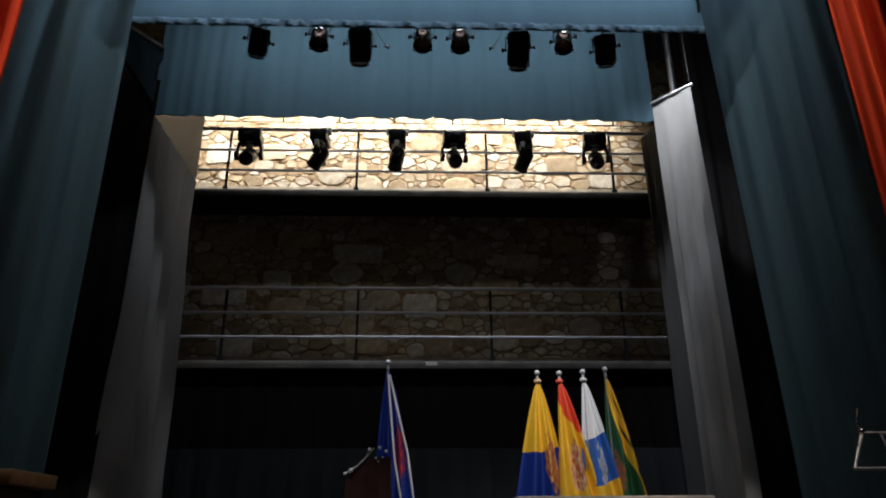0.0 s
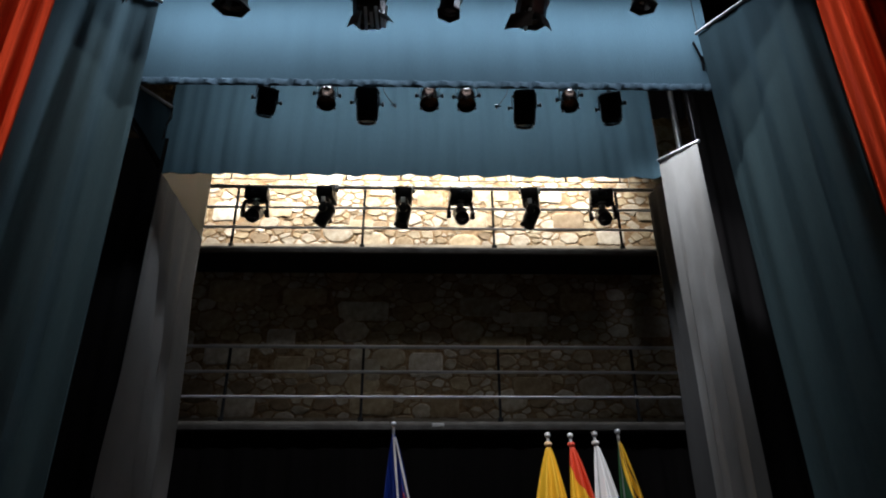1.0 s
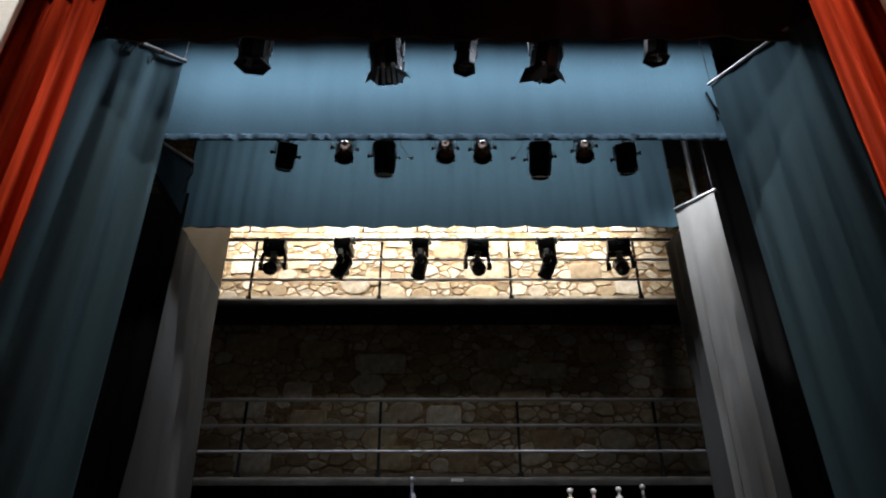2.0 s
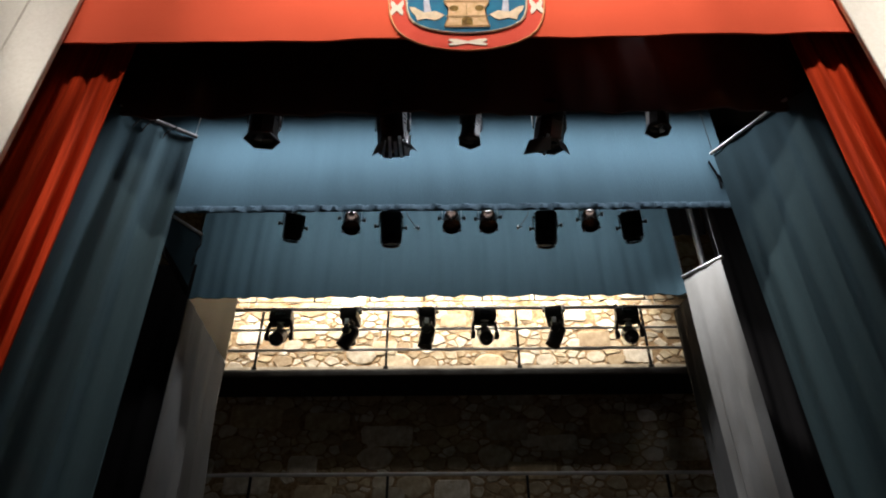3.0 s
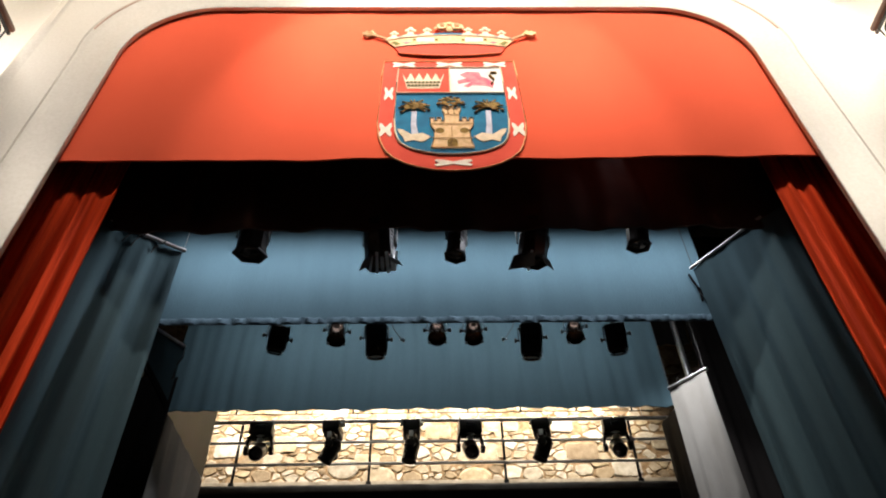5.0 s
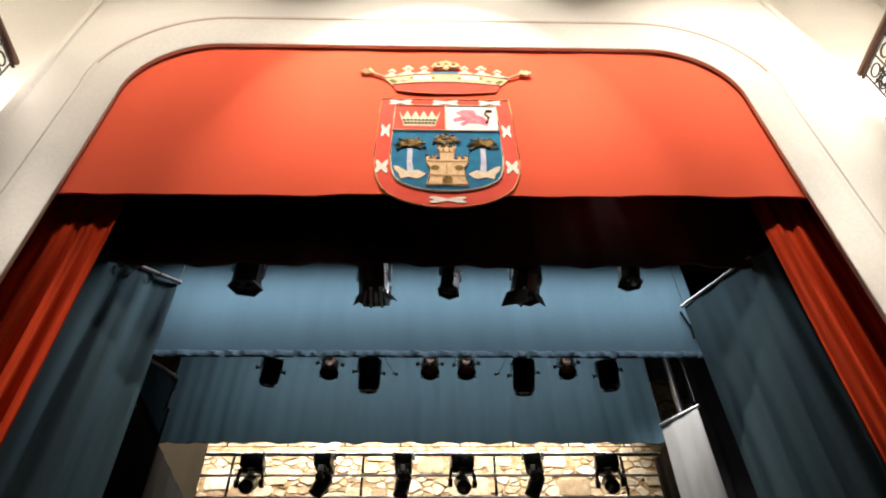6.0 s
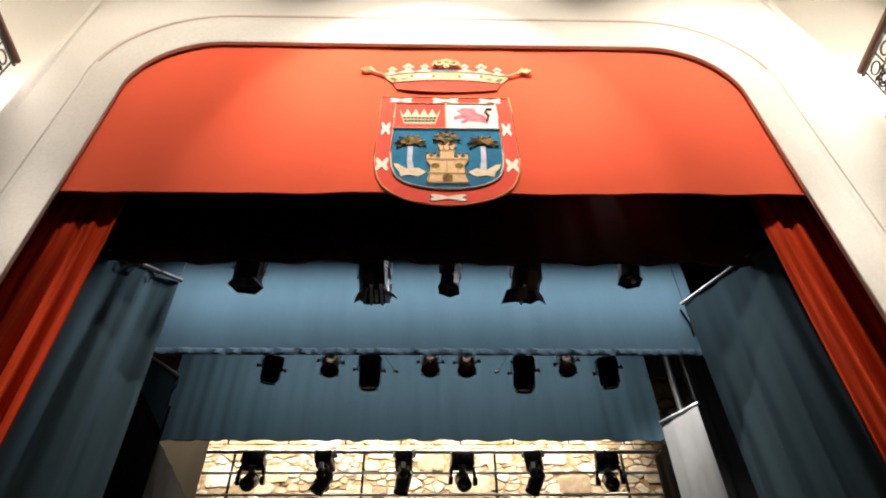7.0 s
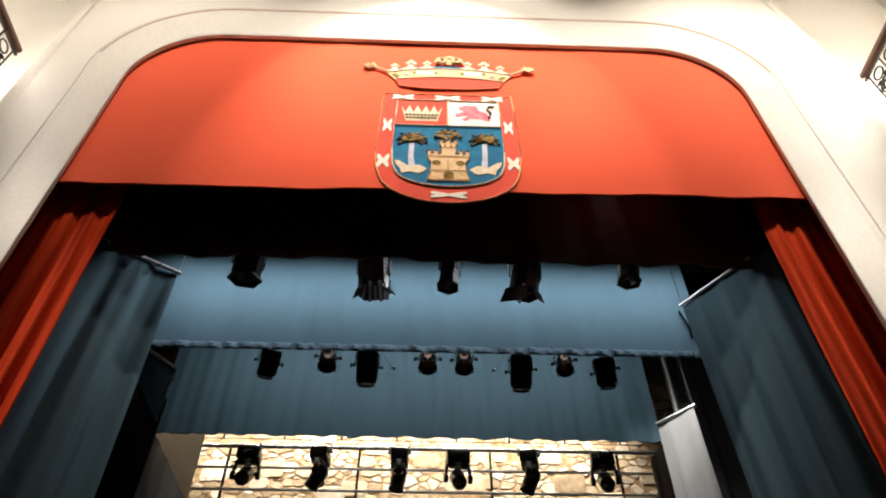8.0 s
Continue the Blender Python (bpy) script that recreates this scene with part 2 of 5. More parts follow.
def box(bm, c, s, m=None, bevel=0.0):
    t = bmesh.new()
    bmesh.ops.create_cube(t, size=1.0, matrix=Matrix.Translation(c) @ Matrix.Diagonal((*s, 1)))
    if bevel:
        bmesh.ops.bevel(t, geom=t.edges[:], offset=bevel, segments=2, profile=0.5, affect="EDGES")
    join(bm, t, m)


def join(bm, t, m=None):
    vs = {}
    for v in t.verts:
        vs[v] = bm.verts.new(m @ v.co if m else v.co)
    for f in t.faces:
        bm.faces.new([vs[v] for v in f.verts]).material_index = f.material_index
    t.free()


def lathe(bm, profile, m=None, n=20, cap=True):
    """A turned body round z from (radius, height) pairs."""
    rings = []
    for r, z in profile:
        rings.append([bm.verts.new((m or Matrix()) @ Vector((r * math.cos(2 * math.pi * k / n), r * math.sin(2 * math.pi * k / n), z))) for k in range(n)])
    for a, b in zip(rings, rings[1:]):
        for k in range(n):
            bm.faces.new((a[k], a[(k + 1) % n], b[(k + 1) % n], b[k]))
    if cap:
        bm.faces.new(rings[0][::-1])
        bm.faces.new(rings[-1])


def rod(bm, a, b, r, n=10, r2=None):
    a, b = Vector(a), Vector(b)
    m = Matrix.Translation(a) @ (b - a).to_track_quat("Z", "Y").to_matrix().to_4x4()
    lathe(bm, [(r, 0), (r2 or r, (b - a).length)], m, n)


def tube(bm, pts, r, n=8):
    """A round bar bent along points."""
    pts = [Vector(p) for p in pts]
    rings = []
    for i, p in enumerate(pts):
        d = (pts[min(i + 1, len(pts) - 1)] - pts[max(i - 1, 0)]).normalized()
        q = d.to_track_quat("Z", "Y").to_matrix()
        rings.append([bm.verts.new(p + q @ Vector((r * math.cos(2 * math.pi * k / n), r * math.sin(2 * math.pi * k / n), 0))) for k in range(n)])
    for a, b in zip(rings, rings[1:]):
        for k in range(n):
            try:
                bm.faces.new((a[k], a[(k + 1) % n], b[(k + 1) % n], b[k]))
            except ValueError:
                pass
    bm.faces.new(rings[0][::-1])
    bm.faces.new(rings[-1])


def ring(bm, c, r, thick, axis="x", n=20, k=6):
    pts = []
    for i in range(n + 1):
        a = 2 * math.pi * i / n
        u, v = r * math.cos(a), r * math.sin(a)
        pts.append(Vector(c) + Vector({"x": (0, u, v), "y": (u, 0, v), "z": (u, v, 0)}[axis]))
    tube(bm, pts, thick, k)


def sphere(bm, c, r, s=(1, 1, 1), u=14, v=9):
    bmesh.ops.create_uvsphere(bm, u_segments=u, v_segments=v, radius=r, matrix=Matrix.Translation(c) @ Matrix.Diagonal((*s, 1)))


def plate(bm, outline, y0, y1, m=None):
    """A flat cut-out in the x-z plane, with thickness from y0 to y1."""
    t = bmesh.new()
    f = t.faces.new([t.verts.new((x, y0, z)) for x, z in outline])
    g = bmesh.ops.extrude_face_region(t, geom=[f])
    bmesh.ops.translate(t, verts=[v for v in g["geom"] if isinstance(v, bmesh.types.BMVert)], vec=(0, y1 - y0, 0))
    join(bm, t, m)


def fold_wave(s, seed, wavelength):
    """An uneven run of cloth folds along s metres, within about -1 to 1."""
    k = 2 * math.pi / wavelength
    w = 0.6 * noise.noise((s * 0.55 / wavelength, seed * 7.1, 0.3)) * 3.0
    return 0.62 * math.sin(k * s + w + seed) + 0.28 * math.sin(2.3 * k * s + 1.7 * w + seed * 2.0) + 0.5 * noise.noise((s * 1.9 / wavelength, seed * 3.3, 1.7))


def drape(name, line, z_top, z_bottom, mat, amp, wavelength, seed, label="", category="curtain", parent=None, thick=0.012, flare=0.6, step=0.035, rows=26, calm_top=0.3, group="", side_pull=None):
    """Cloth hung along a plan line of (x, y) points; z_bottom may be a function of the share along the line."""
    pts = [Vector((*p, 0)) for p in line]
    lens = [(b - a).length for a, b in zip(pts, pts[1:])]
    total = sum(lens)
    n = max(8, int(total / step))
    bm = bmesh.new()
    grid = []
    for i in range(n + 1):
        s = total * i / n
        acc, j = 0.0, 0
        while j < len(lens) - 1 and acc + lens[j] < s:
            acc += lens[j]
            j += 1
        d = (pts[j + 1] - pts[j]).normalized()
        base = pts[j] + d * (s - acc)
        nrm = Vector((-d.y, d.x, 0))
        zb = z_bottom(i / n) if callable(z_bottom) else z_bottom
        zt = z_top(i / n) if callable(z_top) else z_top
        col = []
        for k in range(rows + 1):
            v = k / rows
            z = zt + (zb - zt) * v
            a = amp * (calm_top + (1 - calm_top) * min(1.0, v * 3.0)) * (1 + flare * v)
            drift = 0.35 * wavelength * noise.noise((s * 0.5, v * 1.3, seed * 2.1))
            off = a * fold_wave(s + drift, seed, wavelength) + 0.15 * amp * noise.noise((s * 4, v * 3, seed))
            shift = side_pull(i / n, v) if side_pull else 0.0
            col.append(bm.verts.new(base + nrm * off + d * shift + Vector((0, 0, z))))
        grid.append(col)
    for a, b in zip(grid, grid[1:]):
        for k in range(rows):
            bm.faces.new((a[k], b[k], b[k + 1], a[k + 1]))
    me = bpy.data.meshes.new(name)
    bm.to_mesh(me)
    bm.free()
    me.materials.append(mat)
    me.shade_smooth()
    ob = new(name, me)
    so = ob.modifiers.new("cloth_thickness", "SOLIDIFY")
    so.thickness, so.offset = thick, 0.0
    ob.modifiers.new("crisp_rim", "EDGE_SPLIT").split_angle = radians(55)
    if parent:
        ob.parent = parent
        if label:
            ob["label"] = label
    else:
        tagged(ob, label, category, group)
    return ob




# ---- the large structure ----
STAGE = 1.1
BACK = 10.15


def slab(name, lo, hi, mat, label="", category="", kind="structure", bevel=0.0):
    bm = bmesh.new()
    box(bm, [(a + b) / 2 for a, b in zip(lo, hi)], [b - a for a, b in zip(lo, hi)], None, bevel)
    return tagged(link_mesh(name, bm, mat, smooth=False), label, category, "", kind)


slab("floor", (-7.5, -13.0, -0.2), (7.5, 3.0, 0.0), M_SEATFLOOR, "brown wooden floor of the auditorium", "floor")
slab("stage_floor", (-7.5, 3.0, 0.0), (7.5, 10.9, STAGE), M_FLOOR, "dark boarded stage floor raised above the auditorium", "stage floor")
slab("ceiling", (-7.5, -13.0, 12.6), (7.5, 4.6, 12.8), M_CEILING, "cream plaster ceiling of the auditorium", "ceiling")
slab("ceiling_stage", (-7.5, 4.6, 11.8), (7.5, 10.9, 12.0), M_BLACKWALL, "black ceiling above the stage", "ceiling")
slab("wall_south", (-7.5, -13.2, 0.0), (7.5, -13.0, 12.6), M_PANEL, "dark panelled rear wall of the auditorium", "wall")
slab("wall_west_panelling", (-6.9, -13.0, 0.0), (-6.6, 4.3, 7.7), M_PANEL, "dark wooden panelling below the balcony", "wall")
slab("wall_east_panelling", (6.8, -13.0, 0.0), (7.1, 4.3, 7.7), M_PANEL, "dark wooden panelling below the balcony", "wall")
slab("wall_west", (-6.9, -13.0, 7.7), (-6.6, 4.3, 12.6), M_WHITE, "white painted side wall behind the balcony", "wall")
slab("wall_east", (6.8, -13.0, 7.7), (7.1, 4.3, 12.6), M_WHITE, "white painted side wall behind the balcony", "wall")
slab("wall_stage_west", (-5.4, 4.75, STAGE), (-5.2, 10.9, 11.8), M_BLACKWALL, "black painted side wall of the stage", "wall")
slab("wall_stage_east", (5.2, 4.75, STAGE), (5.4, 10.9, 11.8), M_BLACKWALL, "black painted side wall of the stage", "wall")
wall_north = slab("wall_north", (-5.2, BACK + 0.05, STAGE), (5.2, 10.9, 11.8), M_MORTAR, "rubble stone rear wall of the stage, cream and tan stones in brown mortar", "stone wall")

# proscenium: opening outline from the west foot over the arch to the east foot
ARCH_L, ARCH_R, ARCH_TOP, SPRING = -3.415, 3.54, 9.69, 8.62


def arch_path():
    pts = [(ARCH_L, z, -1.0, 0.0) for z in (STAGE, 2.5, 4.0, 5.5, 7.0, 7.8)]
    n = 14
    rx, rz = 0.92, ARCH_TOP - SPRING
    for k in range(n + 1):
        a = math.pi - 0.5 * math.pi * k / n
        nx, nz = math.cos(a) / rx, math.sin(a) / rz
        q = math.hypot(nx, nz)
        pts.append((ARCH_L + rx + rx * math.cos(a), SPRING + rz * math.sin(a), nx / q, nz / q))
    for x in (-1.8, -0.9, 0.0, 0.9, 1.8):
        pts.append((x, ARCH_TOP, 0.0, 1.0))
    for k in range(n + 1):
        a = 0.5 * math.pi - 0.5 * math.pi * k / n
        nx, nz = math.cos(a) / rx, math.sin(a) / rz
        q = math.hypot(nx, nz)
        pts.append((ARCH_R - rx + rx * math.cos(a), SPRING + rz * math.sin(a), nx / q, nz / q))
    pts += [(ARCH_R, z, 1.0, 0.0) for z in (7.8, 7.0, 5.5, 4.0, 2.5, STAGE)]
    return pts


def swept(profile, path):
    """Strips of a moulding profile (outward, y) swept round the opening; the band is wider over the top."""
    bm = bmesh.new()
    rows = []
    for x, z, nx, nz in path:
        grow = 1.0 + 0.55 * max(0.0, nz)
        rows.append([bm.verts.new((x + nx * d * grow, y, z + nz * d * grow)) for d, y in profile])
    for a, b in zip(rows, rows[1:]):
        for k in range(len(profile) - 1):
            bm.faces.new((a[k], a[k + 1], b[k + 1], b[k]))
    return bm


PATH = arch_path()
PROFILE = [(0.12, 3.955), (0.004, 3.955), (0.0, 3.95), (0.0, 3.908), (0.006, 3.901), (0.055, 3.90), (0.075, 3.8995), (0.34, 3.8965), (0.36, 3.896), (0.39, 3.889), (0.398, 3.8865), (0.405, 3.886)]
wall_pros = tagged(link_mesh("wall_proscenium", swept(PROFILE, PATH), M_PLASTER), "cream plaster proscenium wall with a round-cornered arch", "proscenium wall", "", "structure")
# thin painted fillets in the moulding over the arch
part("moulding", swept([(0.405, 3.886), (0.410, 3.876), (0.424, 3.876), (0.43, 3.886)], PATH[9:38]), M_MOULD, wall_pros, "thin reddish painted moulding line")
for half in (PATH[:10], PATH[37:]):
    part("moulding", swept([(0.405, 3.886), (0.410, 3.8845), (0.424, 3.8845), (0.43, 3.886)], half), M_PLASTER, wall_pros)
part("moulding", swept([(0.43, 3.886), (0.445, 3.874), (0.462, 3.876), (0.47, 3.886)], PATH), M_PLASTER, wall_pros)


def outer_edge(i):
    """The outer rim of the proscenium facing, point for point with the opening's outline."""
    x, z, nx, nz = PATH[i]
    if nz < 0.02:
        return (-4.49 if x < 0 else 5.02), z
    if nx < -0.02 or nx > 0.02:
        k = max(0.0, nz)
        return ((-4.49 + 0.1 * k) if x < 0 else 5.02 - 0.42 * k), SPRING + k * 2.9
    return (-4.39 + (x + 2.55) / 5.17 * 8.99), 11.9


bm = bmesh.new()
rows_ = []
for i, (x, z, nx, nz) in enumerate(PATH):
    g = 1.0 + 0.55 * max(0.0, nz)
    d = 0.47
    ox, oz = outer_edge(i)
    ix, iz = x + nx * d * g, z + nz * d * g
    out = Vector((ox - ix, oz - iz)).normalized()
    prof = [(ix, 3.886, iz), (ox - out.x * 0.19, 3.886, oz - out.y * 0.19), (ox - out.x * 0.17, 3.886, oz - out.y * 0.17), (ox - out.x * 0.14, 3.868, oz - out.y * 0.14), (ox - out.x * 0.04, 3.875, oz - out.y * 0.04), (ox, 3.92, oz), (ox, 4.28, oz)]
    rows_.append([bm.verts.new(p) for p in prof])
for a, b in zip(rows_, rows_[1:]):
    for k in range(6):
        bm.faces.new((a[k], a[k + 1], b[k + 1], b[k]))
part("facing", bm, M_PLASTER, wall_pros)
# wall behind the facing, reaching the side walls and the ceiling
bm = bmesh.new()
box(bm, (-5.5, 4.42, 6.3), (4.0, 0.28, 12.6))
box(bm, (5.6, 4.42, 6.3), (4.0, 0.28, 12.6))
box(bm, (0.05, 4.42, 11.25), (7.1, 0.28, 2.7))
part("backing_wall", bm, M_WHITE, wall_pros, smooth=False)

# ---- side balconies ----


def balcony(name, side, x_edge, x_wall):
    out = 1 if x_wall > x_edge else -1
    lo, hi = min(x_edge, x_wall), max(x_edge, x_wall)
    b = slab(name, (lo, -12.9, 7.72), (hi, 4.2, 7.98), M_WHITE, "white plastered side balcony floor with a brown edge", "balcony")
    bm = bmesh.new()
    box(bm, (x_edge - out * 0.02, -4.4, 8.06), (0.07, 17.1, 0.15), None, 0.015)
    part("edge_trim", bm, M_HANDRAIL, b, "reddish brown wooden edge")
    rail = thing("balcony_railing", (x_edge, 0, 7.98), "ornate dark wrought-iron balcony railing with a brown wooden handrail", "railing", "balcony railings")
    bm = bmesh.new()
    box(bm, (0, -4.4, 0.93), (0.085, 16.4, 0.075), None, 0.02)
    part("handrail", bm, M_HANDRAIL, rail, "brown varnished wooden handrail")
    bm = bmesh.new()
    box(bm, (0, -4.4, 0.86), (0.03, 16.4, 0.025))
    part("top_bar", bm, M_IRON, rail, smooth=False)
    bm = bmesh.new()
    box(bm, (0, -4.4, 0.16), (0.03, 16.4, 0.025))
    part("bottom_bar", bm, M_IRON, rail, smooth=False)
    bm = bmesh.new()
    rod(bm, (0, 0, 0.15), (0, 0, 0.86), 0.011, 6)
    first = part("baluster", bm, M_IRON, rail)
    first.location.y = 3.74
    bm = bmesh.new()
    for cz, r in ((0.72, 0.075), (0.51, 0.095), (0.29, 0.075)):
        ring(bm, (0, 0, cz), r, 0.012, "x", 14, 5)
    for k in range(8):
        a = math.pi * k / 4
        sphere(bm, (0, 0.055 * math.cos(a), 0.51 + 0.055 * math.sin(a)), 0.026, (0.5, 1, 1), 6, 4)
    for cz in (0.40, 0.62):
        for sy in (-1, 1):
            sphere(bm, (0, sy * 0.07, cz), 0.03, (0.5, 1.3, 0.8), 6, 4)
    scroll = part("scroll", bm, M_IRON, rail)
    scroll.location.y = 3.62
    for k in range(1, 34):
        for src, y in ((first, 3.74 - 0.24 * k), (scroll, 3.62 - 0.24 * k)):
            o = src.copy()
            scene.collection.objects.link(o)
            o.location.y = y
    return b


balcony("balcony_west", -1, -4.62, -6.6)
balcony("balcony_east", 1, 4.92, 6.8)
# upper cornice and door frames that show beyond the railings
for nm, x0, x1 in (("cornice_west", -6.6, -6.42), ("cornice_east", 6.62, 6.8)):
    bm = bmesh.new()
    box(bm, ((x0 + x1) / 2, -4.4, 10.35), (0.18, 17.1, 0.22), None, 0.03)
    box(bm, ((x0 + x1) / 2, -4.4, 10.05), (0.10, 17.1, 0.12), None, 0.02)
    tagged(link_mesh(nm, bm, M_PLASTER), "cream plaster cornice along the side wall", "cornice", "", "structure")

# ---- rear galleries ----


def gallery(name, z_top, z_low, posts, group, bare=False):
    s = slab(name, (-5.19, 9.46, z_low), (5.19, BACK + 0.04, z_low + 0.03), M_SOFFIT, "narrow gallery on the rear stage wall, black below", "gallery")
    bm = bmesh.new()
    box(bm, (0, 9.48, (z_top + z_low) / 2), (10.3, 0.05, z_top - z_low), None, 0.006)
    part("edge_beam", bm, M_SLAB, s, "scuffed grey edge beam")
    bm = bmesh.new()
    rise = 0.056 * (z_top - 1.7) + 0.065
    box(bm, (0, BACK - 0.12, z_top - 0.014 + rise / 2), (10.3, 0.09, rise), None, 0.008)
    part("ledge", bm, M_LEDGE, s, "dusty concrete ledge along the wall")
    bm = bmesh.new()
    box(bm, (0, 9.87, z_top - 0.03), (10.3, 0.74, 0.03))
    part("deck", bm, M_SOFFIT, s, smooth=False)
    r = thing("gallery_railing", (0, 9.5, z_top), "grey steel railing with three horizontal rails on the rear gallery", "railing", group)
    for k, h in enumerate((0.34, 0.69, 1.05)):
        bm = bmesh.new()
        rod(bm, (-5.1, 0, h), (5.1, 0, h), 0.02 if k < 2 else 0.024, 10)
        part("rail", bm, M_RAIL, r)
    for x in posts:
        bm = bmesh.new()
        box(bm, (x, 0.012, 0.52), (0.035, 0.035, 1.06), None, 0.004)
        box(bm, (x, 0.0, 0.03), (0.07, 0.05, 0.06), None, 0.004)
        part("post", bm, M_SOFFIT, r, "dark steel post")
    return s


gallery("gallery_lower", 3.80, 3.69, (-4.4, -2.72, -0.87, 1.01, 2.89, 4.6), "gallery railings")
gallery("gallery_upper", 6.40, 6.30, (-4.6, -2.93, -0.97, 1.02, 2.97, 4.7), "gallery railings")
bm = bmesh.new()
box(bm, (0.17, 9.453, 3.755), (0.16, 0.006, 0.05), None, 0.002)
tagged(link_mesh("small_notice", bm, ARMS_WHITE), "small white blank label on the lower gallery edge", "notice")
drape("backdrop_curtain", [(-5.0, 9.3), (5.0, 9.3)], 2.62, STAGE + 0.01, M_DRAPELOW, 0.03, 0.35, 5.0, "dark slate cloth hung low across the rear of the stage", "curtain")
drape("black_backdrop", [(-5.1, 9.62), (5.1, 9.62)], 3.68, STAGE + 0.01, M_BLACK, 0.03, 0.4, 8.0, "black cloth hung below the lower gallery", "curtain")

# ---- curtains ----


def valance_hem(u):
    return 6.845 + 0.05 * u + 0.007 * math.sin(u * 17) + 0.004 * math.sin(u * 47 + 1)


drape("valance", [(-3.75, 3.985), (3.8, 3.985)], 10.05, valance_hem, M_VALANCE, 0.006, 1.3, 2.0, "orange-red cloth valance hung across the top of the proscenium", "valance", rows=30, calm_top=0.6, thick=0.02)
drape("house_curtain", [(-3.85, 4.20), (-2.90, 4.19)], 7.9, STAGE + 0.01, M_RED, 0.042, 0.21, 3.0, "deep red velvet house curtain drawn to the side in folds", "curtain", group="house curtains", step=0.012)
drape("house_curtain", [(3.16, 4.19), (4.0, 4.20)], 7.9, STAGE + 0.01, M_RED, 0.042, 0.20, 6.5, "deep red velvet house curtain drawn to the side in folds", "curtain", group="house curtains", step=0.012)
drape("black_border", [(-4.6, 4.52), (4.6, 4.52)], 8.6, lambda u: 6.49 + 0.012 * math.sin(u * 19) + 0.008 * math.sin(u * 43), M_BORDER, 0.02, 0.7, 4.0, "black velvet border above the stage front", "border curtain", thick=0.02)
black_border = bpy.data.objects["black_border"]
bm = bmesh.new()
rod(bm, (-4.7, 4.52, 8.6), (4.7, 4.52, 8.6), 0.025, 10)
part("pipe", bm, M_STEEL, black_border, "steel pipe along the top")
for x in (-4, 0, 4):
    bm = bmesh.new()
    rod(bm, (x, 4.52, 8.6), (x, 4.62, 11.8), 0.005, 5)
    part("wire", bm, M_STEEL, black_border)


def border(y, x0, x1, z0, z1, amp, wl, seed, label, hem_label=""):
    e = drape("blue_border", [(x0, y), (x1, y)], z1, lambda u: z0 + 0.006 * noise.noise((u * 9, seed, 0)), M_BLUE, amp, wl, seed, label, "border curtain", group="blue borders", rows=18, calm_top=0.5, thick=0.015)
    bm = bmesh.new()
    rod(bm, (x0 - 0.2, y, z1), (x1 + 0.2, y, z1), 0.025, 10)
    part("pipe", bm, M_STEEL, e, "steel pipe along the top")
    for x in (x0, (x0 + x1) / 2, x1):
        bm = bmesh.new()
        rod(bm, (x, y, z1), (x, y, 11.8), 0.005, 5)
        part("wire", bm, M_STEEL, e)
    return e


b1 = border(5.9, -3.45, 3.1, 6.49, 8.9, 0.006, 0.9, 1.0, "slate-blue cloth border with a wrinkled hem")
bm = bmesh.new()
n = 420
cols = []
for i in range(n + 1):
    u = i / n
    x = -3.45 + 6.55 * u
    col = []
    for k, (dy, z) in enumerate(((0.0, 6.474), (-0.012, 6.468), (-0.026, 6.482), (-0.030, 6.528), (-0.020, 6.553), (0.0, 6.562))):
        w = 0.034 * noise.noise((u * 62 + k * 0.32, 2.2, 0)) + 0.020 * noise.noise((u * 120 - k * 0.2, 5.0, 1))
        col.append(bm.verts.new((x, 5.9 + dy + w * (0.4 if k in (0, 5) else 1.0), z + 0.35 * w)))
    cols.append(col)
for a, b in zip(cols, cols[1:]):
    for k in range(5):
        bm.faces.new((a[k], b[k], b[k + 1], a[k + 1]))
part("hem", bm, M_BLUE_HEM, b1, "rolled, wrinkled bottom hem")
# dark webbing strap sewn down the east end of the border, with a loose tongue
bm = bmesh.new()
for a, b, w in (((2.90, 5.865, 7.12), (2.95, 5.86, 6.90), 0.020), ((2.95, 5.86, 6.90), (3.00, 5.855, 6.80), 0.034), ((3.00, 5.855, 6.80), (3.03, 5.85, 6.70), 0.026), ((2.955, 5.862, 6.88), (2.945, 5.855, 6.72), 0.010)):
    q = (Vector(b) - Vector(a)).to_track_quat("Z", "Y").to_matrix().to_4x4()
    box(bm, (0, 0, (Vector(b) - Vector(a)).length / 2), (w * 2, 0.008, (Vector(b) - Vector(a)).length + 0.01), Matrix.Translation(a) @ q, 0.003)
part("strap", bm, M_BLACK, b1, "dark webbing strap")
border(7.65, -3.40, 3.0, 6.505, 9.2, 0.020, 0.42, 2.0, "slate-blue cloth border hanging in soft folds")


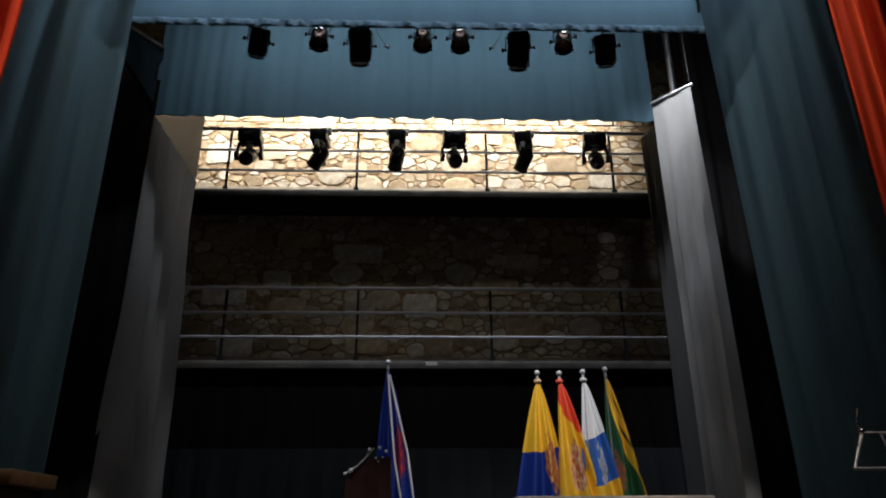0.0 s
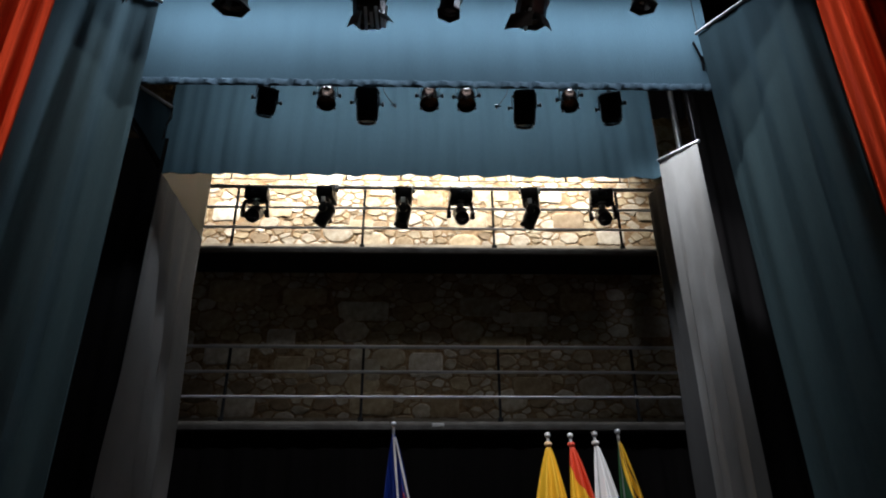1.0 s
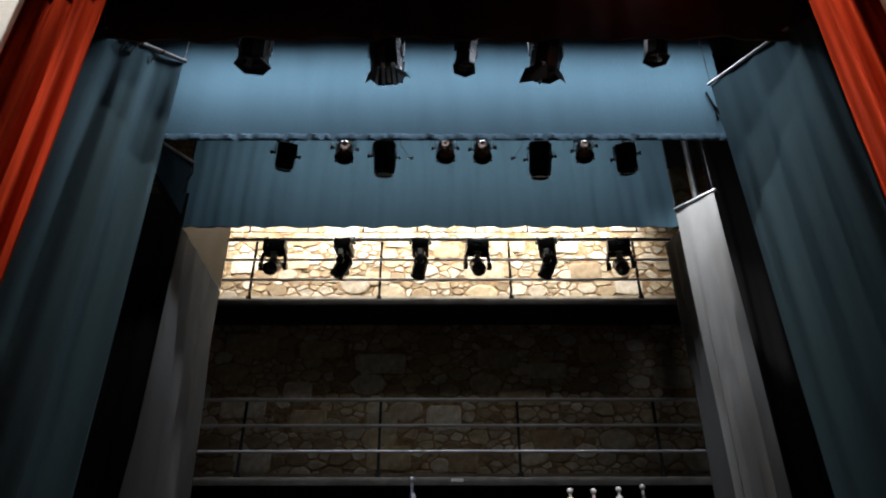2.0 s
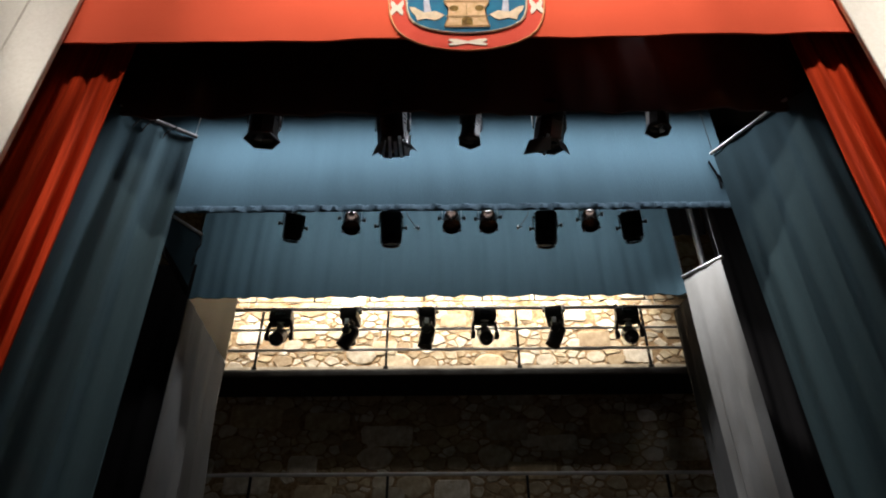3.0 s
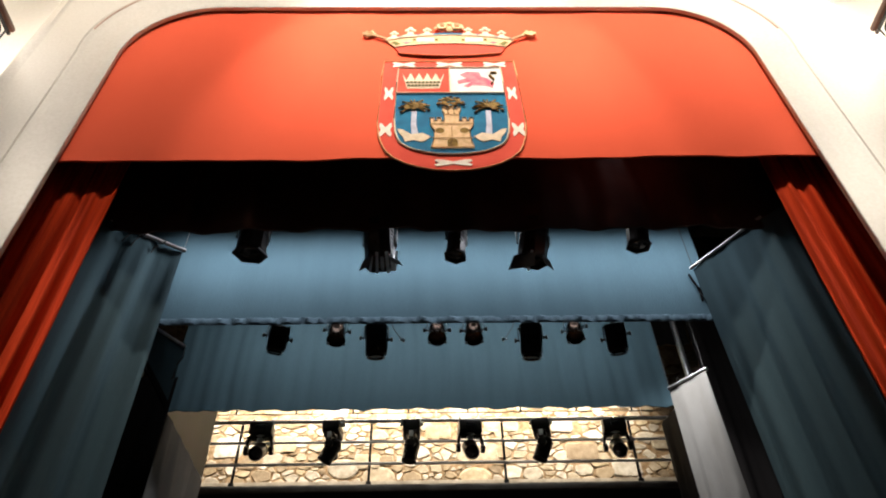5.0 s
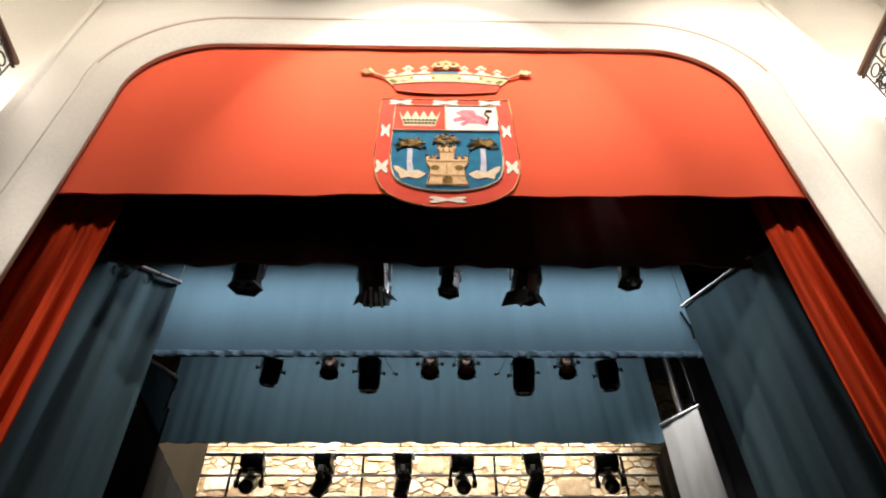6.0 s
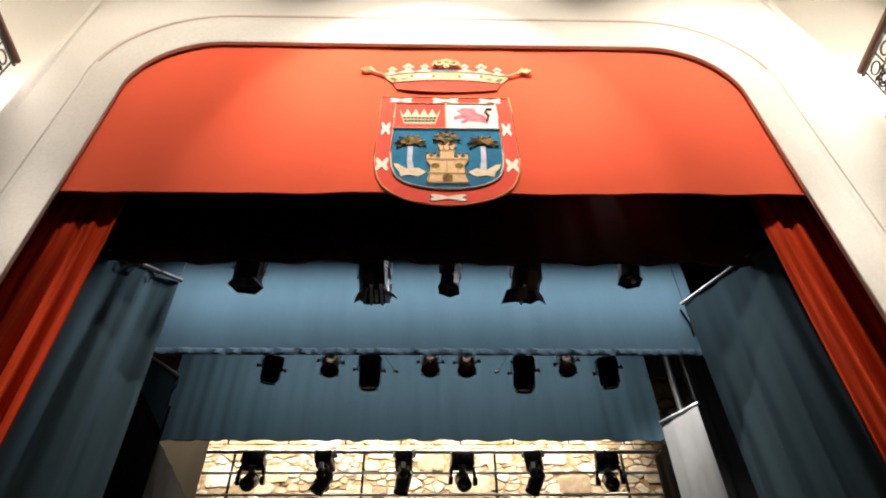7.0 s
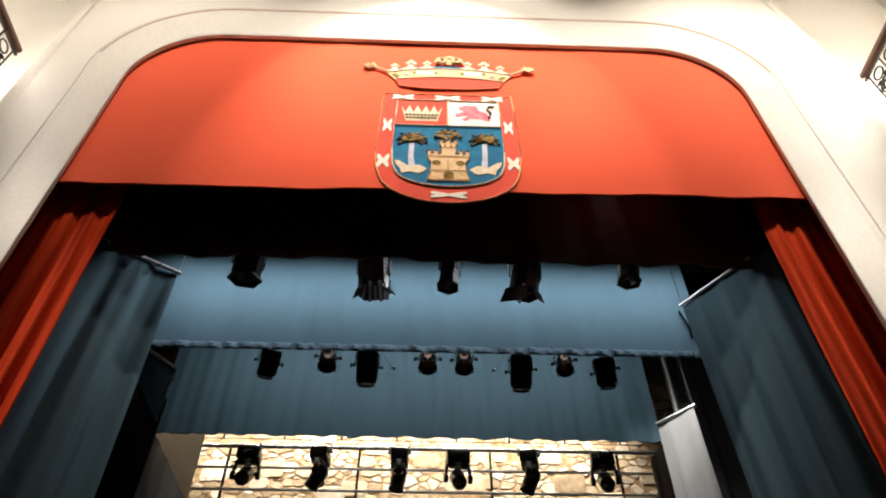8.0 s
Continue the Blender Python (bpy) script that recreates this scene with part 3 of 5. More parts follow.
def hung_pipe(name, a, b, label, cat="pipe", r=0.024, mat=None, tails=(), long_cord=0.0, wire=None):
    """A steel pipe with tie cords, hung from wires."""
    mid = [(p + q) / 2 for p, q in zip(a, b)]
    e = thing(name, mid, label, cat, "curtain pipes")
    la, lb = [p - q for p, q in zip(a, mid)], [p - q for p, q in zip(b, mid)]
    bm = bmesh.new()
    rod(bm, la, lb, r, 12)
    part("tube", bm, mat or M_STEEL, e)
    for k, u in enumerate(tails):
        p = Vector(la).lerp(Vector(lb), u)
        bm = bmesh.new()
        ring(bm, p, r + 0.008, 0.008, "y", 10, 5)
        tube(bm, [p, p + Vector((0.015, -0.03, -0.05)), p + Vector((-0.02 - 0.01 * k, -0.035, -0.12)), p + Vector((-0.05, -0.03, -0.17 - 0.02 * (k % 2)))], 0.007, 5)
        part("tie_cord", bm, M_CABLE, e, "black knotted tie cord")
    if long_cord:
        p = Vector(lb)
        bm = bmesh.new()
        tube(bm, [p, p + Vector((0.02, -0.02, -0.3 * long_cord)), p + Vector((-0.03, -0.02, -0.55 * long_cord)), p + Vector((-0.01, -0.03, -0.8 * long_cord)), p + Vector((-0.05, -0.03, -long_cord))], 0.011, 6)
        ring(bm, p + Vector((-0.05, -0.03, -long_cord)), 0.022, 0.009, "y", 8, 5)
        part("hanging_cord", bm, M_CABLE, e, "dark cord hanging from the pipe's end")
    for u in (0.06, 0.97):
        p = Vector(la).lerp(Vector(lb), u)
        bm = bmesh.new()
        rod(bm, p, (p.x, p.y, 11.79 - mid[2]), 0.004, 5)
        part("wire", bm, wire or M_CABLE, e)
    return e


# angled side legs, each with its pipe on top
hung_pipe("curtain_pipe", (-3.06, 4.50, 6.61), (-2.455, 4.905, 6.61), "galvanised steel pipe carrying a blue side curtain", tails=(0.30, 0.42, 0.68), r=0.02, mat=M_PLATE, wire=M_STEEL)
drape("blue_side_curtain", [(-3.95, 4.42), (-3.13, 4.44), (-2.50, 4.93)], 6.6, STAGE + 0.01, M_BLUE, 0.065, 0.40, 11.0, "tall slate-blue side curtain in vertical folds", "side curtain", group="blue side curtains", flare=1.0)
hung_pipe("curtain_pipe", (3.09, 4.48, 6.60), (2.605, 5.20, 6.60), "galvanised steel pipe carrying a blue side curtain", tails=(), r=0.017)
drape("blue_side_curtain", [(2.63, 5.20), (3.22, 4.34), (3.55, 4.40)], 6.585, STAGE + 0.01, M_BLUE, 0.03, 0.34, 14.0, "tall slate-blue side curtain hanging nearly flat", "side curtain", group="blue side curtains", flare=0.8, side_pull=lambda u, v: 0.12 * (1 - u) * v)
# short blue leg with a slanting dark lower band
hung_pipe("curtain_pipe", (-3.5, 5.45, 6.6), (-2.85, 6.44, 6.6), "thin steel pipe carrying a short blue side curtain", tails=(), r=0.018, mat=M_PLATE, long_cord=0.52)
short_leg = drape("blue_side_curtain", [(-3.5, 5.47), (-2.86, 6.44)], 6.575, lambda u: 6.75 - 0.93 * u ** 1.0, M_BLUE, 0.01, 0.5, 17.0, "short blue side curtain cut away on a slant", "side curtain", group="blue side curtains", rows=12)
band = drape("dark_band", [(-3.5, 5.45), (-2.85, 6.42)], lambda u: 6.80 - 0.93 * u, lambda u: 6.70 - 0.93 * u, M_BLACK, 0.006, 0.5, 17.0, "dark band along the slanting edge", parent=short_leg, rows=4)
# grey masking curtains
drape("grey_side_curtain", [(-2.90, 6.62), (-2.90, 8.19)], 5.845, STAGE + 0.01, M_GREY, 0.085, 0.42, 21.0, "tall pale grey masking curtain along the stage side", "side curtain", group="grey side curtains", flare=1.2, calm_top=0.1, side_pull=lambda u, v: 0.38 * (1 - u) * v)
drape("beige_side_curtain", [(-4.3, 8.42), (-2.99, 8.42)], 7.15, STAGE + 0.01, M_BEIGE, 0.025, 0.6, 23.0, "beige masking curtain beside the rear gallery", "side curtain", group="grey side curtains")
hung_pipe("curtain_pipe", (3.25, 6.93, 6.575), (2.885, 7.36, 6.575), "short white pipe carrying a grey masking curtain", r=0.022, mat=M_ALU)
drape("grey_side_curtain", [(3.23, 6.95), (2.90, 7.37)], 6.56, STAGE + 0.01, M_GREY, 0.035, 0.24, 25.0, "tall pale grey masking curtain with soft creases", "side curtain", group="grey side curtains", flare=2.4, calm_top=0.1)
drape("dark_side_curtain", [(3.28, 8.95), (3.42, 8.3), (3.2, 7.75)], 7.02, STAGE + 0.01, M_GREY_DARK, 0.05, 0.22, 27.0, "dark grey masking curtain in narrow folds", "side curtain", group="dark side curtains")
drape("black_side_curtain", [(3.62, 7.9), (4.9, 7.9)], 9.8, STAGE + 0.01, M_BLACK, 0.03, 0.4, 29.0, "black masking curtain at the stage side", "side curtain", group="dark side curtains")
drape("black_side_curtain", [(-5.0, 6.9), (-3.02, 6.9)], 6.5, STAGE + 0.01, M_BLACK, 0.03, 0.4, 31.0, "black masking curtain at the stage side", "side curtain", group="dark side curtains")
drape("black_side_curtain", [(3.02, 8.28), (3.75, 8.28)], 9.9, 7.93, M_BLACK, 0.02, 0.3, 33.0, "short black masking cloth above the stage side", "side curtain", group="dark side curtains", rows=8)
# steel upright behind the grey curtain
bm = bmesh.new()
rod(bm, (3.5, 8.2, STAGE), (3.6, 8.2, 11.8), 0.045, 12)
tagged(link_mesh("steel_upright", bm, M_STEEL), "tall galvanised steel tube standing at the stage side", "steel tube")

# ---- coat of arms sewn on the valance ----
valance = bpy.data.objects["valance"]
AX, AY = 0.165, 3.952


def arc(cx, cz, r, a0, a1, n=12, sx=1.0):
    return [(cx + sx * r * math.cos(radians(a0 + (a1 - a0) * k / n)), cz + r * math.sin(radians(a0 + (a1 - a0) * k / n))) for k in range(n + 1)]


def shield_outline(half, top, bulge, low, knee):
    """A Spanish shield: nearly straight sides that swell a little, and a round base."""
    right = [(half * 0.965, top), (half * 0.985, top - 0.3), (half, knee + 0.1), (half * 0.97, knee - 0.12)]
    base = [(half * math.cos(radians(a)) * 0.93, knee - 0.2 + (low - knee + 0.2) * math.sin(radians(a))) for a in (8, 22, 36, 50, 62, 75, 90)]
    r = right + base
    return [(AX + x, z) for x, z in r] + [(AX - x, z) for x, z in r[-2::-1]]


def sewn(name, outline, mat, parent, depth, label="", thick=0.008):
    bm = bmesh.new()
    plate(bm, outline, AY - depth * 0.4, AY - depth * 0.4 + thick * 0.6)
    return part(name, bm, mat, parent, label, smooth=False)


arms = sewn("heraldic_shield", shield_outline(0.74, 8.70, 0.0, 6.785, 7.45), ARMS_RED, valance, 0.0, "embroidered coat of arms with red border, castle, palms and crown", 0.02)
# gold cord round the shield
bm = bmesh.new()
o = shield_outline(0.74, 8.70, 0.0, 6.785, 7.45)
tube(bm, [(x, AY - 0.004, z) for x, z in o] + [(o[0][0], AY - 0.004, o[0][1])], 0.009, 6)
part("cord", bm, CORD, arms, "orange-gold cord edge")
inner = shield_outline(0.575, 8.56, 0.0, 7.02, 7.50)
sewn("field", [p for p in inner], ARMS_BLUE, arms, 0.010, "blue satin field, its sheen and creases painted as darker mottling", 0.012)
bm = bmesh.new()
tube(bm, [(x, AY - 0.012, z) for x, z in inner] + [(inner[0][0], AY - 0.012, inner[0][1])], 0.010, 6)
part("cord", bm, CREAM, arms)
sewn("quarter", [(AX - 0.555, 8.55), (AX, 8.55), (AX, 8.06), (AX - 0.565, 8.06)], ARMS_RED, arms, 0.016, "red upper quarter", 0.008)
sewn("quarter", [(AX, 8.55), (AX + 0.555, 8.55), (AX + 0.565, 8.06), (AX, 8.06)], ARMS_WHITE, arms, 0.016, "white upper quarter", 0.008)
bm = bmesh.new()
tube(bm, [(AX - 0.57, AY - 0.018, 8.055), (AX + 0.57, AY - 0.018, 8.055)], 0.009, 6)
tube(bm, [(AX, AY - 0.018, 8.055), (AX, AY - 0.018, 8.55)], 0.009, 6)
part("cord", bm, CREAM, arms)
# small crown in the red quarter
cz, cxx = 8.15, AX - 0.285
pts = [(cxx - 0.17, cz), (cxx + 0.17, cz), (cxx + 0.225, cz + 0.29)]
for k in range(5):
    x = cxx + 0.225 - 0.45 * (k + 0.5) / 5
    pts += [(x, cz + 0.16), (x - 0.045, cz + 0.30)] if k < 4 else [(x, cz + 0.16)]
pts.append((cxx - 0.225, cz + 0.29))
sewn("small_crown", pts, CREAM, arms, 0.024, "cream embroidered crown", 0.008)
for z, w in ((cz + 0.05, 0.15), (cz + 0.11, 0.165)):
    bm = bmesh.new()
    for k in range(9):
        sphere(bm, (cxx - w + 2 * w * k / 8, AY - 0.018, z), 0.018, (1.1, 0.4, 0.8), 6, 4)
    part("crown_beads", bm, ARMS_OLIVE, arms)
# plain pink shape in the white quarter
lx, lz = AX + 0.28, 8.32
sewn("pink_figure", [(lx - 0.20, lz - 0.02), (lx - 0.10, lz + 0.03), (lx - 0.17, lz + 0.10), (lx - 0.09, lz + 0.16), (lx + 0.04, lz + 0.15), (lx + 0.06, lz + 0.06), (lx + 0.13, lz + 0.02), (lx + 0.19, lz - 0.07), (lx + 0.17, lz - 0.15), (lx + 0.09, lz - 0.11), (lx - 0.04, lz - 0.10), (lx - 0.09, lz - 0.15), (lx - 0.13, lz - 0.12), (lx - 0.04, lz - 0.04), (lx - 0.11, lz - 0.05), (lx - 0.19, lz - 0.08)], ARMS_PINK, arms, 0.024, "plain pink embroidered shape", 0.008)
bm = bmesh.new()
tube(bm, [(lx + 0.16, AY - 0.018, lz - 0.1), (lx + 0.19, AY - 0.018, lz + 0.0), (lx + 0.15, AY - 0.018, lz + 0.07), (lx + 0.17, AY - 0.018, lz + 0.13), (lx + 0.23, AY - 0.018, lz + 0.13)], 0.012, 6)
part("black_stroke", bm, ARMS_DARK, arms)
# castle
c0 = AX + 0.0
castle = [(-0.235, 7.12), (0.235, 7.12), (0.205, 7.22), (0.195, 7.40), (0.235, 7.47), (0.245, 7.60), (0.20, 7.60), (0.20, 7.555), (0.165, 7.555), (0.165, 7.60), (0.12, 7.60), (0.12, 7.55), (0.085, 7.55),
          (0.085, 7.70), (0.105, 7.72), (0.105, 7.79), (0.065, 7.79), (0.065, 7.755), (0.02, 7.755), (0.02, 7.80)]
castle = [(0.88 * x, z) for x, z in castle]
castle = castle + [(-x, z) for x, z in castle[:1:-1]] + [(-0.18, 7.22)]
sewn("castle", [(c0 + x, z) for x, z in castle[:-1]], GOLD, arms, 0.026, "gold embroidered castle", 0.014)
sewn("castle_gate", [(c0 - 0.05, 7.125), (c0 + 0.05, 7.125), (c0 + 0.05, 7.22)] + arc(c0, 7.22, 0.05, 0, 180, 6) + [(c0 - 0.05, 7.22)], ARMS_DARK, arms, 0.032, "", 0.008)
for x, z in ((-0.12, 7.40), (0.12, 7.40)):
    sewn("castle_window", arc(c0 + x, z, 0.045, 0, 330, 8), ARMS_DARK, arms, 0.032, "", 0.008)
bm = bmesh.new()
for k in range(26):
    a = 2 * math.pi * k / 26
    r = random.uniform(0.03, 0.13)
    sphere(bm, (c0 + r * math.cos(a), AY - 0.02, 7.875 + 0.7 * r * math.sin(a)), random.uniform(0.014, 0.024), (1.5, 0.35, 0.8), 6, 4)
part("crest", bm, ARMS_BROWN, arms, "brown-gold embroidered crest over the castle")
for x, z in ((-0.13, 7.83), (-0.06, 7.95), (0.0, 7.97), (0.07, 7.95), (0.13, 7.83), (-0.05, 7.80), (0.05, 7.80)):
    bm = bmesh.new()
    sphere(bm, (c0 + x, AY - 0.024, z), 0.018, (1.3, 0.4, 0.9), 6, 4)
    part("crest_knot", bm, ARMS_BLACK, arms, "black stitched knot")
# stitched outline, course lines and slits of the castle
bm = bmesh.new()
edge = [(c0 + x, AY - 0.020, z) for x, z in castle[:-1]]
tube(bm, edge + edge[:1], 0.006, 5)
for z, w in ((7.27, 0.20), (7.50, 0.22), (7.66, 0.08)):
    tube(bm, [(c0 - w, AY - 0.018, z), (c0 + w, AY - 0.018, z)], 0.004, 5)
tube(bm, [(c0, AY - 0.018, 7.30), (c0, AY - 0.018, 7.46)], 0.006, 5)
for x in (-0.03, 0.03):
    tube(bm, [(c0 + x, AY - 0.018, 7.68), (c0 + x, AY - 0.018, 7.74)], 0.009, 5)
part("castle_stitching", bm, GOLD_DARK, arms, "brown stitched outline")
# palms with pale trunks, and plain cream shapes at their feet
for s in (-1, 1):
    px = AX + s * 0.375
    sewn("palm_trunk", [(px - 0.038 - 0.02 * s, 7.28), (px + 0.034 - 0.02 * s, 7.28), (px + 0.022, 7.50), (px + 0.026, 7.74), (px - 0.026, 7.74), (px - 0.030, 7.50)], ARMS_PALE, arms, 0.024, "pale embroidered trunk", 0.01)
    bm, tips = bmesh.new(), bmesh.new()
    for k in range(17):
        a = radians(-35 + 250 * k / 16)
        r = 0.128 + 0.035 * math.sin(k * 2.4)
        tip = Vector((px + 1.05 * r * math.cos(a), AY - 0.016, 7.79 + 0.95 * r * math.sin(a)))
        tube(bm, [(px, AY - 0.018, 7.79), Vector((px, AY - 0.024, 7.80)).lerp(tip, 0.55) + Vector((0, 0, 0.012)), tip], 0.009, 5)
        if k % 3 == 1:
            sphere(tips, tip, 0.020, (1, 0.4, 1.1), 6, 4)
    for k in range(12):
        sphere(bm, (px + random.uniform(-0.10, 0.10), AY - 0.022, 7.79 + random.uniform(-0.045, 0.07)), 0.022, (1.3, 0.4, 0.8), 6, 4)
    part("palm_fruit", tips, ARMS_BLACK, arms, "black stitched tips of the fronds")
    part("palm_crown", bm, ARMS_BROWN, arms, "brown-gold embroidered palm fronds")
    qx = AX + s * 0.40
    sewn("cream_figure", [(qx + s * x, z) for x, z in ((-0.19, 7.30), (-0.11, 7.36), (0.0, 7.34), (0.09, 7.42), (0.14, 7.43), (0.12, 7.36), (0.08, 7.30), (0.06, 7.22), (-0.02, 7.25), (-0.10, 7.22), (-0.14, 7.24))], CREAM, arms, 0.030, "plain cream embroidered shape", 0.01)
# cream saltire knots in the red border
for x, z, w, h in ((-0.50, 8.63, 0.12, 0.028), (0.0, 8.63, 0.14, 0.028), (0.50, 8.63, 0.12, 0.028), (-0.645, 8.06, 0.045, 0.09), (0.645, 8.06, 0.045, 0.09), (-0.655, 7.42, 0.06, 0.085), (0.655, 7.42, 0.06, 0.085), (0.0, 6.90, 0.17, 0.035)):
    w, h = w * 1.05, max(h * 1.35, 0.05)
    sewn("saltire", [(AX + x + a * w, z + b * h) for a, b in ((-0.9, 1.0), (-1.0, 0.55), (-0.72, 0.0), (-1.0, -0.55), (-0.9, -1.0), (-0.55, -0.85), (0.0, -0.32), (0.55, -0.85), (0.9, -1.0), (1.0, -0.55), (0.72, 0.0), (1.0, 0.55), (0.9, 1.0), (0.55, 0.85), (0.0, 0.32), (-0.55, 0.85))], SALTIRE, arms, 0.022, "white embroidered saltire", 0.008)
# mural crown above the shield
CX0 = 0.18


def arch_band(half_low, z_low, rise_low, half_top, z_top, rise_top, n=20):
    """Outline of a band whose lower and upper edges both bend."""
    low = [(CX0 - half_low + 2 * half_low * k / n, z_low + rise_low * (1 - (2 * k / n - 1) ** 2)) for k in range(n + 1)]
    top = [(CX0 - half_top + 2 * half_top * k / n, z_top + rise_top * (1 - (2 * k / n - 1) ** 2)) for k in range(n + 1)]
    return low + top[::-1]


crown = sewn("crown", arch_band(0.61, 8.83, 0.07, 0.72, 8.98, 0.12), GOLD, valance, 0.004, "large gold embroidered crown with blue lining", 0.012)
sewn("lining", arch_band(0.72, 8.98, 0.12, 0.755, 9.015, 0.135), ARMS_BLUE, crown, 0.002, "blue crown lining", 0.008)
sewn("lower_rim", arch_band(0.56, 8.70, -0.05, 0.61, 8.825, 0.07), ARMS_RED, crown, 0.0, "red satin inside of the crown", 0.010)
for z_, r_, m_ in ((8.832, 0.07, CREAM), (8.975, 0.12, CREAM)):
    bm = bmesh.new()
    h_ = 0.61 if z_ < 8.9 else 0.72
    tube(bm, [(CX0 + h_ * (k / 10 - 1), AY - 0.006, z_ + r_ * (1 - (k / 10 - 1) ** 2)) for k in range(21)], 0.009, 6)
    part("cord", bm, m_, crown, "pale cord edge")
bm = bmesh.new()
tube(bm, [(CX0 + 0.56 * (k / 10 - 1), AY - 0.003, 8.70 - 0.05 * (1 - (k / 10 - 1) ** 2)) for k in range(21)], 0.006, 6)
part("cord", bm, CORD, crown, "orange cord edge")
for s_ in (-1, 1):
    gx = CX0 + s_ * 0.275
    sewn("pale_gem", [(gx - 0.10, 8.955), (gx + 0.10, 8.955), (gx + 0.095, 9.03), (gx - 0.095, 9.03)], ARMS_WHITE, crown, 0.010, "white gem", 0.006)
    for dx in (-0.125, 0.125):
        sewn("gem_tip", [(gx + dx - 0.018, 8.97), (gx + dx + 0.018, 8.97), (gx + dx + 0.018, 9.015), (gx + dx - 0.018, 9.015)], ARMS_OLIVE, crown, 0.010, "", 0.006)
    sewn("corner_leaf", [(CX0 + s_ * x, z) for x, z in ((0.60, 8.86), (0.66, 8.93), (0.62, 8.96), (0.55, 8.90))], ARMS_OLIVE, crown, 0.010, "olive leaf", 0.006)
    sewn("red_gem", [(CX0 + s_ * x, z) for x, z in ((0.44, 8.93), (0.49, 8.955), (0.54, 8.93), (0.49, 8.905))], ARMS_PINK, crown, 0.010, "", 0.006)
    # tassel at each end of the lining
    bm = bmesh.new()
    tube(bm, [(CX0 + s_ * 0.70, AY - 0.006, 8.985), (CX0 + s_ * 0.79, AY - 0.008, 9.04), (CX0 + s_ * 0.87, AY - 0.008, 9.09)], 0.018, 6)
    for k in range(5):
        a_ = radians(-50 + 32 * k)
        tube(bm, [(CX0 + s_ * 0.86, AY - 0.010, 9.09), (CX0 + s_ * (0.86 + 0.13 * math.cos(a_)), AY - 0.012, 9.10 + 0.06 * math.sin(a_))], 0.020, 5)
    sphere(bm, (CX0 + s_ * 0.90, AY - 0.008, 9.115), 0.055, (1.2, 0.25, 0.7), 8, 5)
    part("side_bud", bm, GOLD, crown, "gold tassel at the end of the crown")
for x, big in ((-0.63, 0), (-0.445, 1), (-0.255, 0), (0.215, 0), (0.41, 1), (0.595, 0)):
    z = 8.99 + 0.13 * (1 - (x / 0.74) ** 2)
    k = 1.25 if big else 1.0
    bm = bmesh.new()
    plate(bm, [(CX0 + x + a_ * k, z + b_ * k) for a_, b_ in ((-0.10, -0.015), (0.10, -0.015), (0.03, 0.03), (0.022, 0.07), (-0.022, 0.07), (-0.03, 0.03))], AY - 0.008, AY)
    for dx, dz, r in ((0, 0.125, 0.028), (-0.032, 0.095, 0.022), (0.032, 0.095, 0.022)):
        sphere(bm, (CX0 + x + dx * k, AY - 0.008, z + dz * k), r * k, (1, 0.3, 1), 8, 5)
    part("finial", bm, CREAM, crown, "cream trefoil point")
bm = bmesh.new()
for s_ in (-1, 1):
    ring(bm, (CX0 + s_ * 0.085, AY - 0.010, 9.27), 0.050, 0.024, "y", 14, 5)
    sphere(bm, (CX0 + s_ * 0.135, AY - 0.010, 9.25), 0.035, (1.1, 0.3, 1), 8, 5)
    sphere(bm, (CX0 + s_ * 0.045, AY - 0.010, 9.335), 0.04, (1.2, 0.3, 0.8), 8, 5)
sphere(bm, (CX0, AY - 0.012, 9.345), 0.045, (1, 0.3, 0.8), 8, 5)
sphere(bm, (CX0, AY - 0.012, 9.22), 0.05, (0.8, 0.3, 1.2), 8, 5)
part("rosette", bm, GOLD, crown, "gold rosette at the top of the crown")

# the shield drawn in to its true size
FIT = Matrix.Translation((-0.03, 0.008, 1.73)) @ Matrix.Diagonal((0.976, 1, 0.976, 1)) @ Matrix.Translation((0.03, 0, -1.73))
for ob in (arms, *arms.children_recursive):
    ob.data.transform(FIT)

# ---- stage lamps ----


def lamp_pipe(y, z, x0, x1, label, mat=None):
    e = thing("lamp_bar", ((x0 + x1) / 2, y, z), label, "lighting bar", "lighting bars")
    h = (x1 - x0) / 2
    bm = bmesh.new()
    rod(bm, (-h, 0, 0), (h, 0, 0), 0.025, 12)
    part("tube", bm, mat or M_STEEL, e)
    for x in (-h * 0.9, 0, h * 0.9):
        bm = bmesh.new()
        rod(bm, (x, 0, 0.02), (x, 0, 11.8 - z), 0.005, 5)
        part("wire", bm, M_STEEL, e)
    return e


lamp_pipe(4.68, 6.9, -3.0, 3.0, "steel lighting bar above the stage front")
lamp_pipe(6.38, 6.93, -3.0, 3.0, "steel lighting bar between the blue borders")
bar = lamp_pipe(8.6, 6.905, -3.2, 3.22, "ladder-shaped steel lighting bar before the rear gallery", M_ALU)
bm = bmesh.new()
rod(bm, (-3.2, 0.05, 0.155), (3.2, 0.05, 0.155), 0.007, 8)
part("thin_cable", bm, M_CABLE, bar)
for x in (-3.6, -2.81, -1.97, -1.17, -0.39, 0.45, 1.2, 1.99, 2.78):
    if x > -3.2:
        bm = bmesh.new()
        rod(bm, (x, 0.05, 0.155), (x, 0.05, 0.55), 0.013, 8)
        part("rung", bm, M_SOFFIT, bar)
bm = bmesh.new()
rod(bm, (-3.2, 0.05, 0.55), (3.2, 0.05, 0.55), 0.025, 10)
part("tube", bm, M_STEEL, bar)


